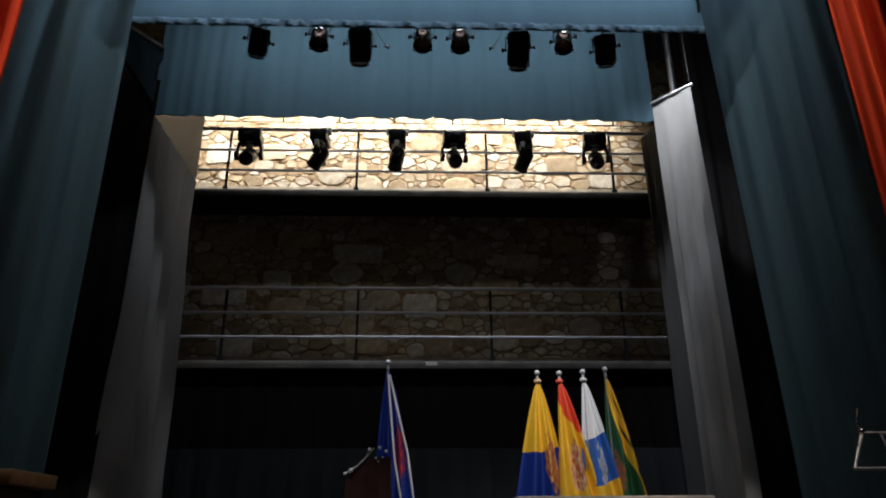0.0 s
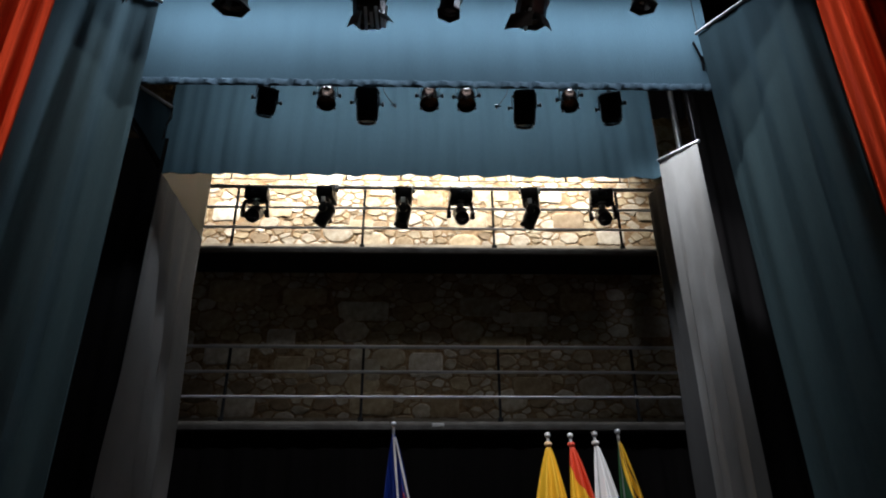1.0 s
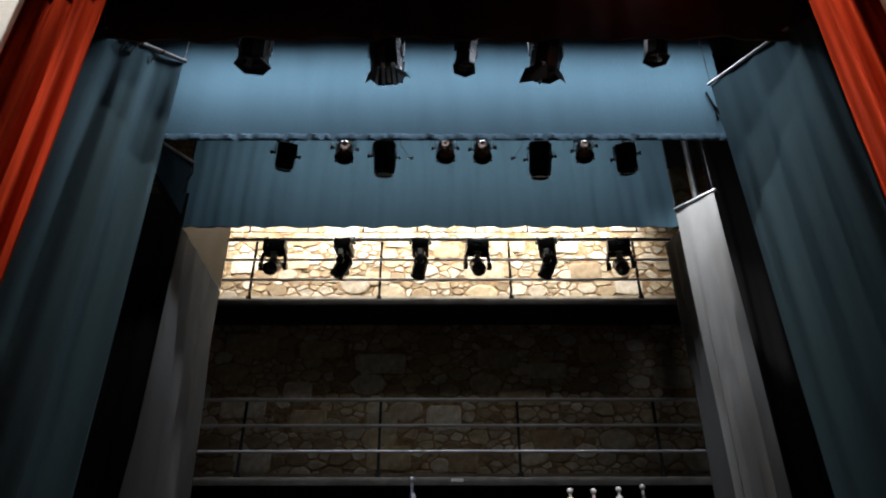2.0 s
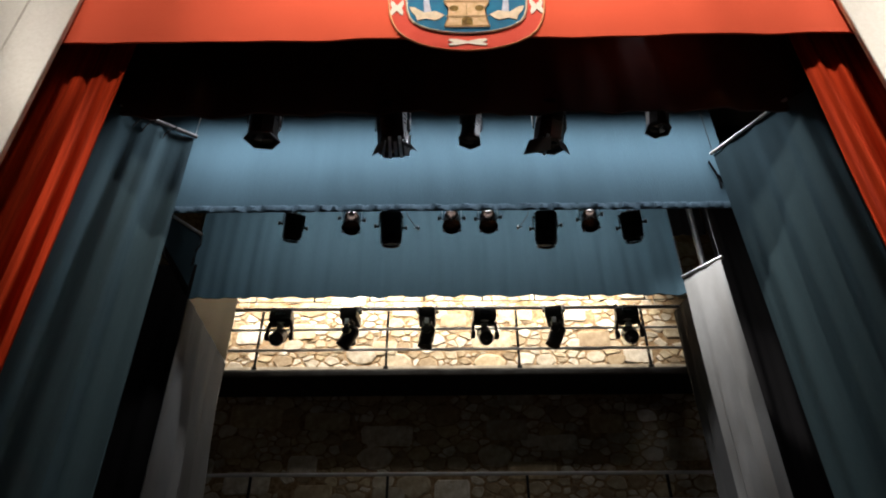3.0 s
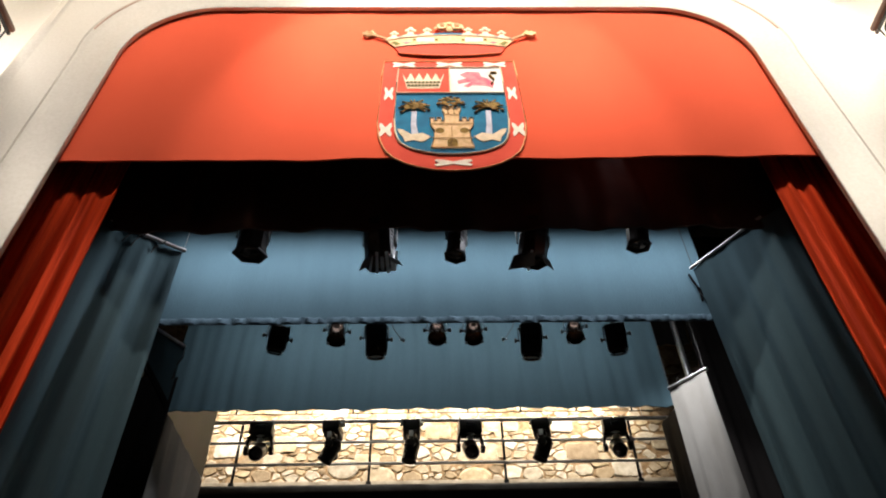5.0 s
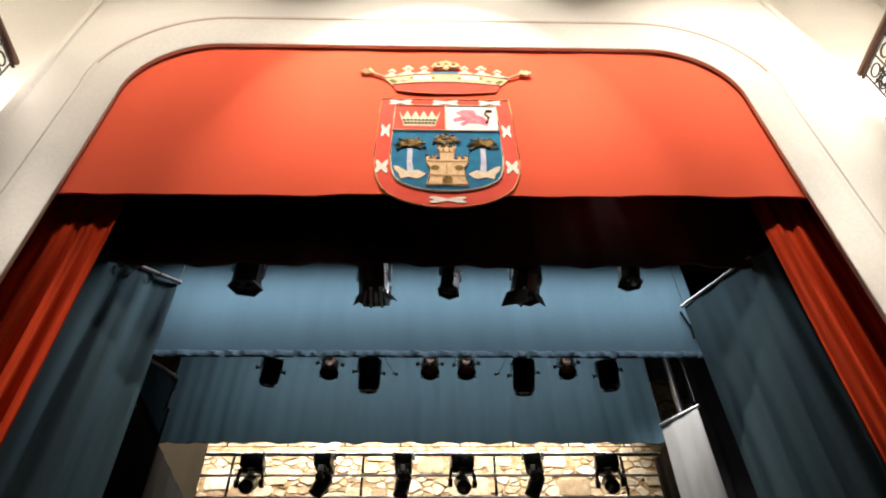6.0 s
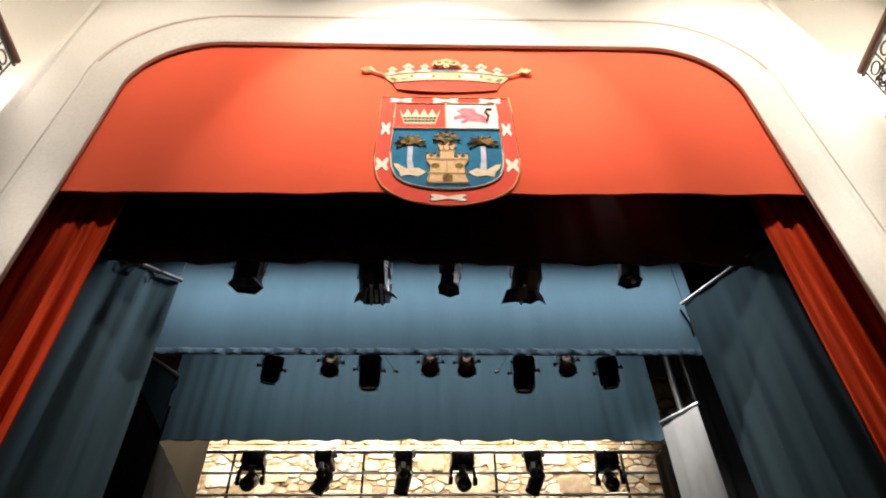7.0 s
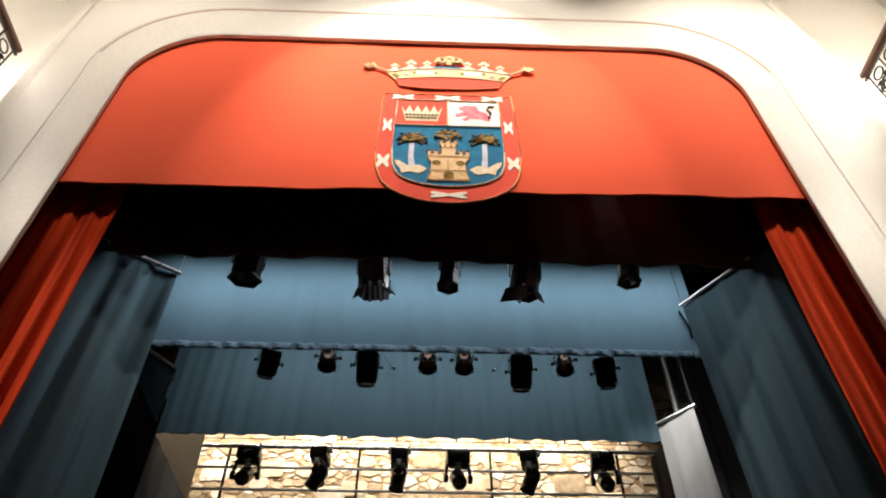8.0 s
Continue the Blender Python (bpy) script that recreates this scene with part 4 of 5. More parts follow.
def hook(parent, z, w=0.05, mat=None):
    bm = bmesh.new()
    ring(bm, (0, 0, z), 0.034, 0.011, "x", 12, 6)
    box(bm, (0, 0, z - 0.06), (w, 0.05, 0.07), None, 0.008)
    part("hook_clamp", bm, mat or M_LAMP, parent)


def yoke(parent, half, z0, z1, mat=None, knob=True):
    """A flat steel stirrup from the hook down to the pivots, and its two knobs."""
    bm = bmesh.new()
    t = 0.012
    for s in (-1, 1):
        box(bm, (s * half, 0, (z0 + z1) / 2), (t, 0.035, z0 - z1), None, 0.003)
    box(bm, (0, 0, z0), (2 * half + t, 0.035, t), None, 0.003)
    part("yoke", bm, mat or M_LAMP, parent)
    if knob:
        for s in (-1, 1):
            bm = bmesh.new()
            lathe(bm, [(0.012, 0), (0.012, 0.02), (0.026, 0.022), (0.026, 0.045), (0.012, 0.05)], pose(s * (half + 0.003), 0, z1 + 0.02, 0, 90 * s, 0), 10)
            part("knob", bm, M_LAMP, parent)


def cord(parent, pts, r=0.006, label=""):
    bm = bmesh.new()
    tube(bm, pts, r, 6)
    part("cable", bm, M_CABLE, parent, label)


def par_can(at, rz, tilt, scale=1.0, brown=True):
    """A short round can with a bright spun rear, hung in a stirrup."""
    e = thing("par_lamp", at, "short round spotlight with dark front and shiny back under a bar", "stage lamp", "round stage lamps", rz)
    hook(e, 0.0)
    yoke(e, 0.125 * scale, -0.09, -0.24, M_ALU)
    m = pose(0, 0, -0.23, tilt, 0, 0)
    bm = bmesh.new()
    lathe(bm, [(r * scale, z * scale) for r, z in ((0.122, -0.17), (0.124, -0.165), (0.116, -0.155), (0.112, -0.02), (0.108, 0.03))], m, 24, False)
    part("can", bm, M_LAMPBROWN, e, "dark brown worn can")
    bm = bmesh.new()
    lathe(bm, [(r * scale, z * scale) for r, z in ((0.108, 0.03), (0.104, 0.06), (0.088, 0.105), (0.06, 0.14), (0.05, 0.145), (0.05, 0.18), (0.0, 0.182))], m, 24, False)
    part("rear_shell", bm, M_CHROME, e, "shiny spun metal back")
    bm = bmesh.new()
    lathe(bm, [(0.0, -0.135 * scale), (0.06 * scale, -0.14 * scale), (0.114 * scale, -0.125 * scale)], m, 24, False)
    part("lens", bm, M_LAMPBROWN, e, "dark front glass")
    for k in range(3):
        bm = bmesh.new()
        box(bm, (0.118 * scale * math.cos(2.1 * k + 0.5), 0.118 * scale * math.sin(2.1 * k + 0.5), -0.17 * scale), (0.03, 0.03, 0.012), m)
        part("filter_clip", bm, M_LAMP, e, smooth=False)
    return e


def box_lamp(at, rz, tilt, w=0.25, d=0.24, ln=0.38, lean=0.0, rim=M_LAMPBROWN):
    """A boxy plano-convex lantern with rounded edges, cooling ribs and a filter frame."""
    e = thing("lantern", at, "boxy black stage lantern hung from a bar", "stage lamp", "boxy stage lamps", rz)
    hook(e, 0.0)
    yoke(e, w / 2 + 0.02, -0.07, -0.25)
    m = pose(0, 0, -0.25, tilt, lean, 0)
    bm = bmesh.new()
    box(bm, (0, 0, 0.0), (w, d, ln * 0.86), m, 0.03)
    part("housing", bm, M_LAMP, e)
    bm = bmesh.new()
    for k in range(4):
        box(bm, (0, 0, ln * (0.12 + 0.07 * k)), (w + 0.012, d + 0.012, 0.012), m, 0.003)
    part("cooling_rib", bm, M_LAMP, e)
    bm = bmesh.new()
    lathe(bm, [(r, z) for r, z in ((w * 0.40, -ln * 0.43), (w * 0.44, -ln * 0.47), (w * 0.44, -ln * 0.5), (w * 0.36, -ln * 0.5), (w * 0.34, -ln * 0.45))], m, 20, False)
    part("front_ring", bm, M_LAMPBROWN, e)
    bm = bmesh.new()
    lathe(bm, [(0.0, -ln * 0.49), (w * 0.2, -ln * 0.48), (w * 0.35, -ln * 0.455)], m, 20, False)
    part("lens", bm, M_LENS, e, "dark glass lens")
    bm = bmesh.new()
    box(bm, (w / 2 + 0.004, 0, 0.0), (0.01, d * 0.7, ln * 0.7), m, 0.003)
    part("side_plate", bm, rim, e, "paler worn side plate")
    cord(e, [m @ Vector((0, d * 0.4, ln * 0.4)), (0.05, 0.1, 0.02), (0.1, 0.04, 0.05)])
    return e


def barn_lamp(at, rz, tilt, lean, angles, doors, w=0.30, ln=0.42, group="front stage lamps", strips=0):
    """A fresnel lantern with a hexagonal front and folding doors; doors names which doors are fitted."""
    label = "black fresnel lantern with open barn doors, hung from a bar" if doors else "black fresnel lantern with a hexagonal front, hung from a bar"
    e = thing("fresnel_lantern", at, label, "stage lamp", group, rz)
    hook(e, 0.0)
    yoke(e, w / 2 + 0.012, -0.08, -0.36, None, False)
    m = pose(0, 0, -0.36, tilt, lean, 0)
    bm = bmesh.new()
    lathe(bm, [(w * 0.36, ln * 0.62), (w * 0.48, ln * 0.58), (w * 0.50, ln * 0.2), (w * 0.50, -ln * 0.3), (w * 0.53, -ln * 0.34), (w * 0.53, -ln * 0.42)], m, 8)
    part("housing", bm, M_LAMP, e)
    bm = bmesh.new()
    for k in range(3):
        lathe(bm, [(w * 0.47, ln * (0.30 - 0.1 * k)), (w * 0.50, ln * (0.295 - 0.1 * k)), (w * 0.50, ln * (0.275 - 0.1 * k)), (w * 0.47, ln * (0.27 - 0.1 * k))], m, 12, False)
    part("cooling_rib", bm, M_LAMP, e)
    bm = bmesh.new()
    lathe(bm, [(0.0, -ln * 0.45), (w * 0.25, -ln * 0.44), (w * 0.46, -ln * 0.40)], m, 16, False)
    part("lens", bm, M_LENS, e, "stepped glass lens")
    bm = bmesh.new()
    lathe(bm, [(w * 0.47, -ln * 0.42), (w * 0.60, -ln * 0.42), (w * 0.60, -ln * 0.46), (w * 0.47, -ln * 0.46)], m, 6, False)
    part("colour_holder", bm, M_LAMP, e)
    bm = bmesh.new()
    box(bm, (w * 0.5, 0.02, ln * 0.1), (0.016, 0.08, 0.12), m, 0.005)
    part("lamp_cap", bm, M_PLATE, e, "bare metal side plate")
    for k in range(strips):
        bm = bmesh.new()
        a = -0.9 + 0.36 * k
        box(bm, (0, 0, -0.07), (0.028, 0.004, 0.15 + 0.05 * (k % 2)), m @ pose(0.045 * (k - 1.6), -w * 0.50 - 0.012 * (k % 2), -ln * 0.44, 22 + 14 * (k % 3), -30 * a, 34 * a), 0.0)
        part("bent_strip", bm, M_GEL, e, "bent pale strip of frosted gel", smooth=False)
    for name, mat in doors:
        a = {"west": 226, "southwest": 236, "east": 314}[name]
        wide = name == "southwest"
        h0, h1, length = (0.11, 0.13, 0.17) if wide else (0.06, 0.07, 0.12)
        t = bmesh.new()
        f = t.faces.new([t.verts.new(p) for p in ((0, -h0, 0), (0, h0, 0), (0, h1, -length), (0, -h1, -length))])
        g = bmesh.ops.extrude_face_region(t, geom=[f])
        bmesh.ops.translate(t, verts=[v for v in g["geom"] if isinstance(v, bmesh.types.BMVert)], vec=(0.004, 0, 0))
        bm = bmesh.new()
        join(bm, t, m @ pose(0, 0, -ln * 0.46, 0, 0, a) @ pose(w * 0.56, 0, 0, 0, -angles.get(name, 25), 0))
        part("barn_door", bm, mat, e, "bright bare metal door" if mat is M_ALU else "", smooth=False)
    cord(e, [m @ Vector((0, 0.03, ln * 0.5)), (0.04, 0.08, -0.02), (0.12, 0.03, 0.04), (0.2, 0.0, 0.03)])
    return e


# front bar, left to right
barn_lamp((-1.745, 4.68, 6.90), 10, 12, 0, {}, (), w=0.28, ln=0.39)
barn_lamp((-0.535, 4.68, 6.80), 0, 14, -4, {"west": 20, "east": 34}, (("west", M_LAMP), ("east", M_LAMP)), w=0.29, ln=0.44, strips=6)
barn_lamp((0.195, 4.68, 6.84), 25, 8, 3, {}, (), w=0.19, ln=0.39)
barn_lamp((0.925, 4.68, 6.81), 4, 16, 8, {"southwest": 12, "east": 24}, (("southwest", M_LAMP), ("east", M_LAMP)), w=0.28, ln=0.42, strips=2)
barn_lamp((1.95, 4.68, 6.97), 30, 10, 0, {}, (), w=0.21, ln=0.39)
# second bar
box_lamp((-1.80, 6.38, 6.90), 20, 24, 0.20, 0.20, 0.34)
par_can((-1.135, 6.38, 6.98), 8, -10, 0.88)
box_lamp((-0.68, 6.38, 6.87), 6, 20, 0.235, 0.22, 0.42, lean=-3)
par_can((0.015, 6.38, 6.98), 0, -14, 0.88)
par_can((0.435, 6.38, 6.98), -6, -12, 0.88)
box_lamp((1.085, 6.38, 6.85), -10, 20, 0.235, 0.22, 0.44, lean=6)
par_can((1.60, 6.38, 6.98), -20, -14, 0.85)
box_lamp((2.06, 6.38, 6.87), -24, 24, 0.21, 0.20, 0.38, lean=6)
for x, s in ((-0.52, 1), (0.92, -1)):
    e = thing("safety_wire", (x, 6.38, 6.9), "thin steel safety wire with a bright clip hanging from the bar", "safety wire", "safety wires")
    bm = bmesh.new()
    tube(bm, [(0, 0, 0.04), (s * 0.03, -0.02, -0.12), (s * 0.11, -0.03, -0.26), (s * 0.15, -0.03, -0.30)], 0.005, 6)
    part("wire", bm, M_CABLE, e)
    bm = bmesh.new()
    sphere(bm, (s * 0.155, -0.03, -0.31), 0.02, (1, 1, 1.4), 8, 6)
    box(bm, (s * 0.13, -0.03, -0.305), (0.05, 0.012, 0.012), None, 0.003)
    part("clip", bm, M_CHROME, e, "bright metal clip")


def moving_head(at, pan, tilt, lean=0.0, roll_=0.0):
    """A moving-head spotlight: base under the bar, two yoke arms, and a barrel between them."""
    e = thing("moving_head", at, "black moving-head spotlight hung under the ladder bar", "moving light", "moving lights")
    for s in (-1, 1):
        bm = bmesh.new()
        ring(bm, (s * 0.13, 0, 0), 0.036, 0.012, "x", 12, 6)
        box(bm, (s * 0.13, 0, -0.045), (0.06, 0.07, 0.05), None, 0.01)
        part("clamp", bm, M_ALU, e, "bare metal clamp")
    turn = pose(0, 0, 0, 0, 0, pan)
    bm = bmesh.new()
    box(bm, (0, 0, -0.14), (0.32, 0.24, 0.17), turn, 0.025)
    part("base", bm, M_LAMP, e)
    bm = bmesh.new()
    box(bm, (0, -0.123, -0.14), (0.14, 0.008, 0.06), turn, 0.002)
    part("display", bm, M_LENS, e)
    # swivel neck in a pale colour that paints in a bright reflection
    bm = bmesh.new()
    lathe(bm, [(0.07, -0.225), (0.07, -0.25), (0.05, -0.26), (0.045, -0.32), (0.02, -0.33)], turn, 20)
    part("swivel", bm, M_PLATE, e, "swivel ring, coloured pale for a bright reflection")
    bm = bmesh.new()
    box(bm, (0, 0, -0.252), (0.34, 0.11, 0.022), turn, 0.008)
    part("yoke_bridge", bm, M_LAMP, e)
    for s in (-1, 1):
        bm = bmesh.new()
        box(bm, (s * 0.16, 0, -0.335), (0.04, 0.075, 0.19), turn @ Matrix.Translation((s * 0.16, 0, -0.335)) @ pose(0, 0, 0, 0, -11 * s, 0) @ Matrix.Translation((-s * 0.16, 0, 0.335)), 0.016)
        lathe(bm, [(0.05, -0.03), (0.06, -0.02), (0.06, 0.02), (0.05, 0.03)], turn @ pose(s * 0.165, 0, -0.43, 0, 90, 0), 18)
        part("yoke_arm", bm, M_LAMP, e)
        bm = bmesh.new()
        box(bm, (s * 0.183, 0, -0.30), (0.008, 0.055, 0.085), turn, 0.003)
        part("arm_cover", bm, M_PLATE, e, "pale cover plate on the yoke arm")
    m = turn @ pose(0, 0, -0.435, tilt, lean, roll_)
    bm = bmesh.new()
    lathe(bm, [(0.03, 0.165), (0.065, 0.155), (0.088, 0.125), (0.100, 0.05), (0.104, -0.04), (0.096, -0.12), (0.100, -0.15), (0.100, -0.175), (0.085, -0.18)], m, 24)
    part("head", bm, M_LAMP, e)
    bm = bmesh.new()
    for k in range(3):
        lathe(bm, [(0.094, 0.10 - 0.03 * k), (0.105, 0.095 - 0.03 * k), (0.105, 0.085 - 0.03 * k), (0.094, 0.08 - 0.03 * k)], m, 24, False)
    part("cooling_rib", bm, M_LAMP, e)
    bm = bmesh.new()
    lathe(bm, [(0.0, -0.195), (0.04, -0.192), (0.09, -0.178)], m, 20, False)
    part("lens", bm, M_LENS, e, "round glossy glass lens")
    return e


for x, pan, tilt, lean in ((-2.38, 0, -50, 0), (-1.41, 84, 28, 0), (-0.33, 90, 10, 0), (0.47, 6, -46, 0), (1.46, 76, 24, 0), (2.47, -8, -48, 0)):
    moving_head((x, 8.6, 6.905), pan, tilt, lean)

# ---- flags ----


def flag_material(name, bands, slope, emblem, emblem_at, emblem_r, shift=0.0):
    """Satin in bands along the cloth's own slanted axis, with a mottled emblem; bands are (start, colour)."""
    m = bpy.data.materials.new(name)
    m.use_nodes = True
    n, l = m.node_tree.nodes, m.node_tree.links
    b = n["Principled BSDF"]
    b.inputs["Roughness"].default_value = 0.55
    uv = n.new("ShaderNodeUVMap")
    uv.uv_map = "cloth"
    sep = n.new("ShaderNodeSeparateXYZ")
    l.new(uv.outputs[0], sep.inputs[0])
    ma = n.new("ShaderNodeMath")
    ma.operation = "MULTIPLY_ADD"
    ma.inputs[1].default_value = slope
    l.new(sep.outputs["X"], ma.inputs[0])
    l.new(sep.outputs["Y"], ma.inputs[2])
    ramp = n.new("ShaderNodeValToRGB")
    ramp.color_ramp.interpolation = "CONSTANT"
    e = ramp.color_ramp.elements
    e[0].position, e[0].color = 0.0, (*bands[0][1], 1)
    e[1].position, e[1].color = bands[1][0], (*bands[1][1], 1)
    for p, c in bands[2:]:
        e.new(p).color = (*c, 1)
    more = n.new("ShaderNodeMath")
    more.inputs[1].default_value = shift
    l.new(ma.outputs[0], more.inputs[0])
    l.new(more.outputs[0], ramp.inputs[0])
    dist = n.new("ShaderNodeVectorMath")
    dist.operation = "DISTANCE"
    dist.inputs[1].default_value = (*emblem_at, 0)
    l.new(uv.outputs[0], dist.inputs[0])
    nz = n.new("ShaderNodeTexNoise")
    nz.inputs["Scale"].default_value, nz.inputs["Detail"].default_value = 14, 3
    l.new(uv.outputs[0], nz.inputs["Vector"])
    add = n.new("ShaderNodeMath")
    add.operation = "MULTIPLY_ADD"
    add.inputs[1].default_value = 0.28
    l.new(nz.outputs["Fac"], add.inputs[0])
    l.new(dist.outputs["Value"], add.inputs[2])
    less = n.new("ShaderNodeMath")
    less.operation = "LESS_THAN"
    less.inputs[1].default_value = emblem_r + 0.14
    l.new(add.outputs[0], less.inputs[0])
    er = n.new("ShaderNodeValToRGB")
    er.color_ramp.elements[0].position, er.color_ramp.elements[0].color = 0.42, (*emblem[0], 1)
    er.color_ramp.elements[1].position, er.color_ramp.elements[1].color = 0.6, (*emblem[1], 1)
    n2 = n.new("ShaderNodeTexNoise")
    n2.inputs["Scale"].default_value = 26
    l.new(uv.outputs[0], n2.inputs["Vector"])
    l.new(n2.outputs["Fac"], er.inputs[0])
    mix = n.new("ShaderNodeMix")
    mix.data_type = "RGBA"
    l.new(less.outputs[0], mix.inputs["Factor"])
    l.new(ramp.outputs[0], mix.inputs["A"])
    l.new(er.outputs[0], mix.inputs["B"])
    l.new(mix.outputs["Result"], b.inputs["Base Color"])
    weave = n.new("ShaderNodeTexNoise")
    weave.inputs["Scale"].default_value = 160
    bp = n.new("ShaderNodeBump")
    bp.inputs["Strength"].default_value, bp.inputs["Distance"].default_value = 0.15, 0.005
    l.new(weave.outputs["Fac"], bp.inputs["Height"])
    l.new(bp.outputs[0], b.inputs["Normal"])
    return m


def flag(x, y, z_top, left, right, mat, label, seed, knot, twist=0.0):
    """A pole with a ball, and a flag draped from its top in a narrow cone; left and right: the cloth's spread 1.25 m below the top."""
    e = thing("flag", (x, y, STAGE), label, "flag", "flags on poles")
    h = z_top - STAGE
    bm = bmesh.new()
    lathe(bm, [(0.19, 0.0), (0.19, 0.03), (0.15, 0.05), (0.04, 0.075), (0.03, 0.2)], None, 24)
    part("base", bm, M_STEEL, e, "round metal foot")
    bm = bmesh.new()
    rod(bm, (0, 0, 0.1), (0, 0, h - 0.02), 0.014, 12)
    part("pole", bm, M_STEEL, e)
    bm = bmesh.new()
    sphere(bm, (0, 0, h), 0.030, (1, 1, 1), 16, 10)
    lathe(bm, [(0.014, h - 0.075), (0.016, h - 0.06), (0.013, h - 0.03)], None, 12)
    part("ball", bm, M_PLATE, e, "polished ball on the pole")
    if knot:
        bm = bmesh.new()
        for a in range(0, 360, 60):
            sphere(bm, (0.022 * math.cos(radians(a)), 0.022 * math.sin(radians(a)), h - 0.09), 0.018, (1, 1, 1.3), 8, 6)
        part("knot", bm, knot, e, "knotted ribbon under the ball")
    bm = bmesh.new()
    layer = bm.loops.layers.uv.new("cloth")
    nu, nv, length = 46, 36, 1.7
    grid = []
    for i in range(nu + 1):
        u = i / nu
        col = []
        for k in range(nv + 1):
            v = k / nv
            g = (v * length / 1.25) ** 0.80
            lo, hi = left * g - 0.012, right * g + 0.012
            xx = lo + (hi - lo) * u + 0.03 * v * noise.noise((u * 3, v * 2, seed))
            depth = 0.055 * min(1, v * 2.2) * math.sin(u * 15 + seed + 2.2 * noise.noise((u * 2, v * 1.5, seed))) + 0.09 * g * math.cos((u - 0.5) * math.pi) * -1
            zz = h - 0.10 - v * length + 0.10 * g * abs(u - 0.45)
            col.append((bm.verts.new((xx, depth - 0.01, zz)), (u, v)))
        grid.append(col)
    for a, b in zip(grid, grid[1:]):
        for k in range(nv):
            q = (a[k], b[k], b[k + 1], a[k + 1])
            f = bm.faces.new([p[0] for p in q])
            for lp, p in zip(f.loops, q):
                lp[layer].uv = p[1]
    c = part("cloth", bm, mat, e)
    so = c.modifiers.new("cloth_thickness", "SOLIDIFY")
    so.thickness = 0.004
    return e


YEL, BLU, RED, WHT, GRN, BLK = (0.74, 0.42, 0.015), (0.003, 0.022, 0.20), (0.62, 0.05, 0.015), (0.75, 0.75, 0.76), (0.012, 0.07, 0.018), (0.02, 0.02, 0.015)
F1 = flag_material("yellow_blue_flag", [(0, YEL), (0.44, BLU)], 0.03, ((0.35, 0.06, 0.02), (0.55, 0.3, 0.08)), (0.74, 0.50), 0.16)
F2 = flag_material("red_yellow_flag", [(0, RED), (0.36, YEL)], -0.24, ((0.40, 0.10, 0.03), (0.65, 0.45, 0.30)), (0.5, 0.52), 0.14, 0.24)
F3 = flag_material("white_blue_yellow_flag", [(0, WHT), (0.38, (0.02, 0.10, 0.42)), (0.66, YEL)], 0.06, ((0.30, 0.30, 0.34), (0.60, 0.60, 0.62)), (0.6, 0.50), 0.12)
F4 = flag_material("green_yellow_flag", [(0, YEL), (0.40, BLK), (0.45, YEL), (0.58, BLK), (0.63, YEL), (0.80, GRN)], -0.9, ((0.34, 0.07, 0.03), (0.05, 0.09, 0.03)), (0.32, 0.58), 0.12, 0.9)
F0 = flag_material("dark_blue_flag", [(0, BLU), (0.98, WHT)], 0.0, ((0.50, 0.03, 0.02), (0.05, 0.02, 0.12)), (0.74, 0.50), 0.15)
flag(1.26, 7.4, 3.19, -0.27, 0.26, F1, "yellow and blue satin flag with a crest, draped on a pole", 1.0, GOLD)
flag(1.50, 7.42, 3.19, -0.08, 0.36, F2, "red and yellow satin flag with a crest, draped on a pole", 2.6, ARMS_RED)
flag(1.76, 7.44, 3.21, -0.11, 0.33, F3, "white, blue and yellow satin flag, draped on a pole", 4.0, ARMS_WHITE)
flag(2.01, 7.46, 3.24, -0.08, 0.32, F4, "green flag with yellow and black stripes, draped on a pole", 5.3, None)
f0 = flag(-0.33, 7.4, 3.30, -0.10, 0.27, F0, "dark blue flag with white stripes and red crest on a pole", 6.2, None)
for pts in ([(0.005, -0.05, 2.06), (0.05, -0.13, 1.6), (0.09, -0.16, 1.2), (0.17, -0.18, 0.75)], [(0.02, -0.03, 2.06), (0.12, -0.06, 1.65), (0.22, -0.08, 1.25), (0.30, -0.08, 0.7)]):
    bm = bmesh.new()
    tube(bm, pts, 0.011, 6)
    part("stripe_braid", bm, ARMS_WHITE, f0, "white braid stripe")

# ---- furniture on the stage ----
table = thing("table", (1.62, 6.35, STAGE), "long table with a pale edge standing before the flags", "table")
bm = bmesh.new()
box(bm, (0, 0, 0.765), (1.62, 0.7, 0.03), None, 0.006)
part("tabletop", bm, M_CLOTHTABLE, table)
for sx in (-1, 1):
    for sy in (-1, 1):
        bm = bmesh.new()
        box(bm, (sx * 0.75, sy * 0.29, 0.375), (0.05, 0.05, 0.75), None, 0.006)
        part("table_leg", bm, M_DARKWOOD, table)
bm = bmesh.new()
box(bm, (0, -0.30, 0.69), (1.45, 0.025, 0.10), None, 0.004)
part("apron", bm, M_DARKWOOD, table)

cab = thing("wooden_cabinet", (-2.62, 4.05, STAGE), "low varnished wooden cabinet with a lighter top edge", "cabinet")
bm = bmesh.new()
box(bm, (0, 0, 0.785), (1.1, 0.5, 0.075), None, 0.008)
part("top", bm, M_WOOD, cab, "light varnished top")
bm = bmesh.new()
box(bm, (-0.02, 0.01, 0.37), (1.02, 0.45, 0.74), None, 0.008)
part("body", bm, M_DARKWOOD, cab)
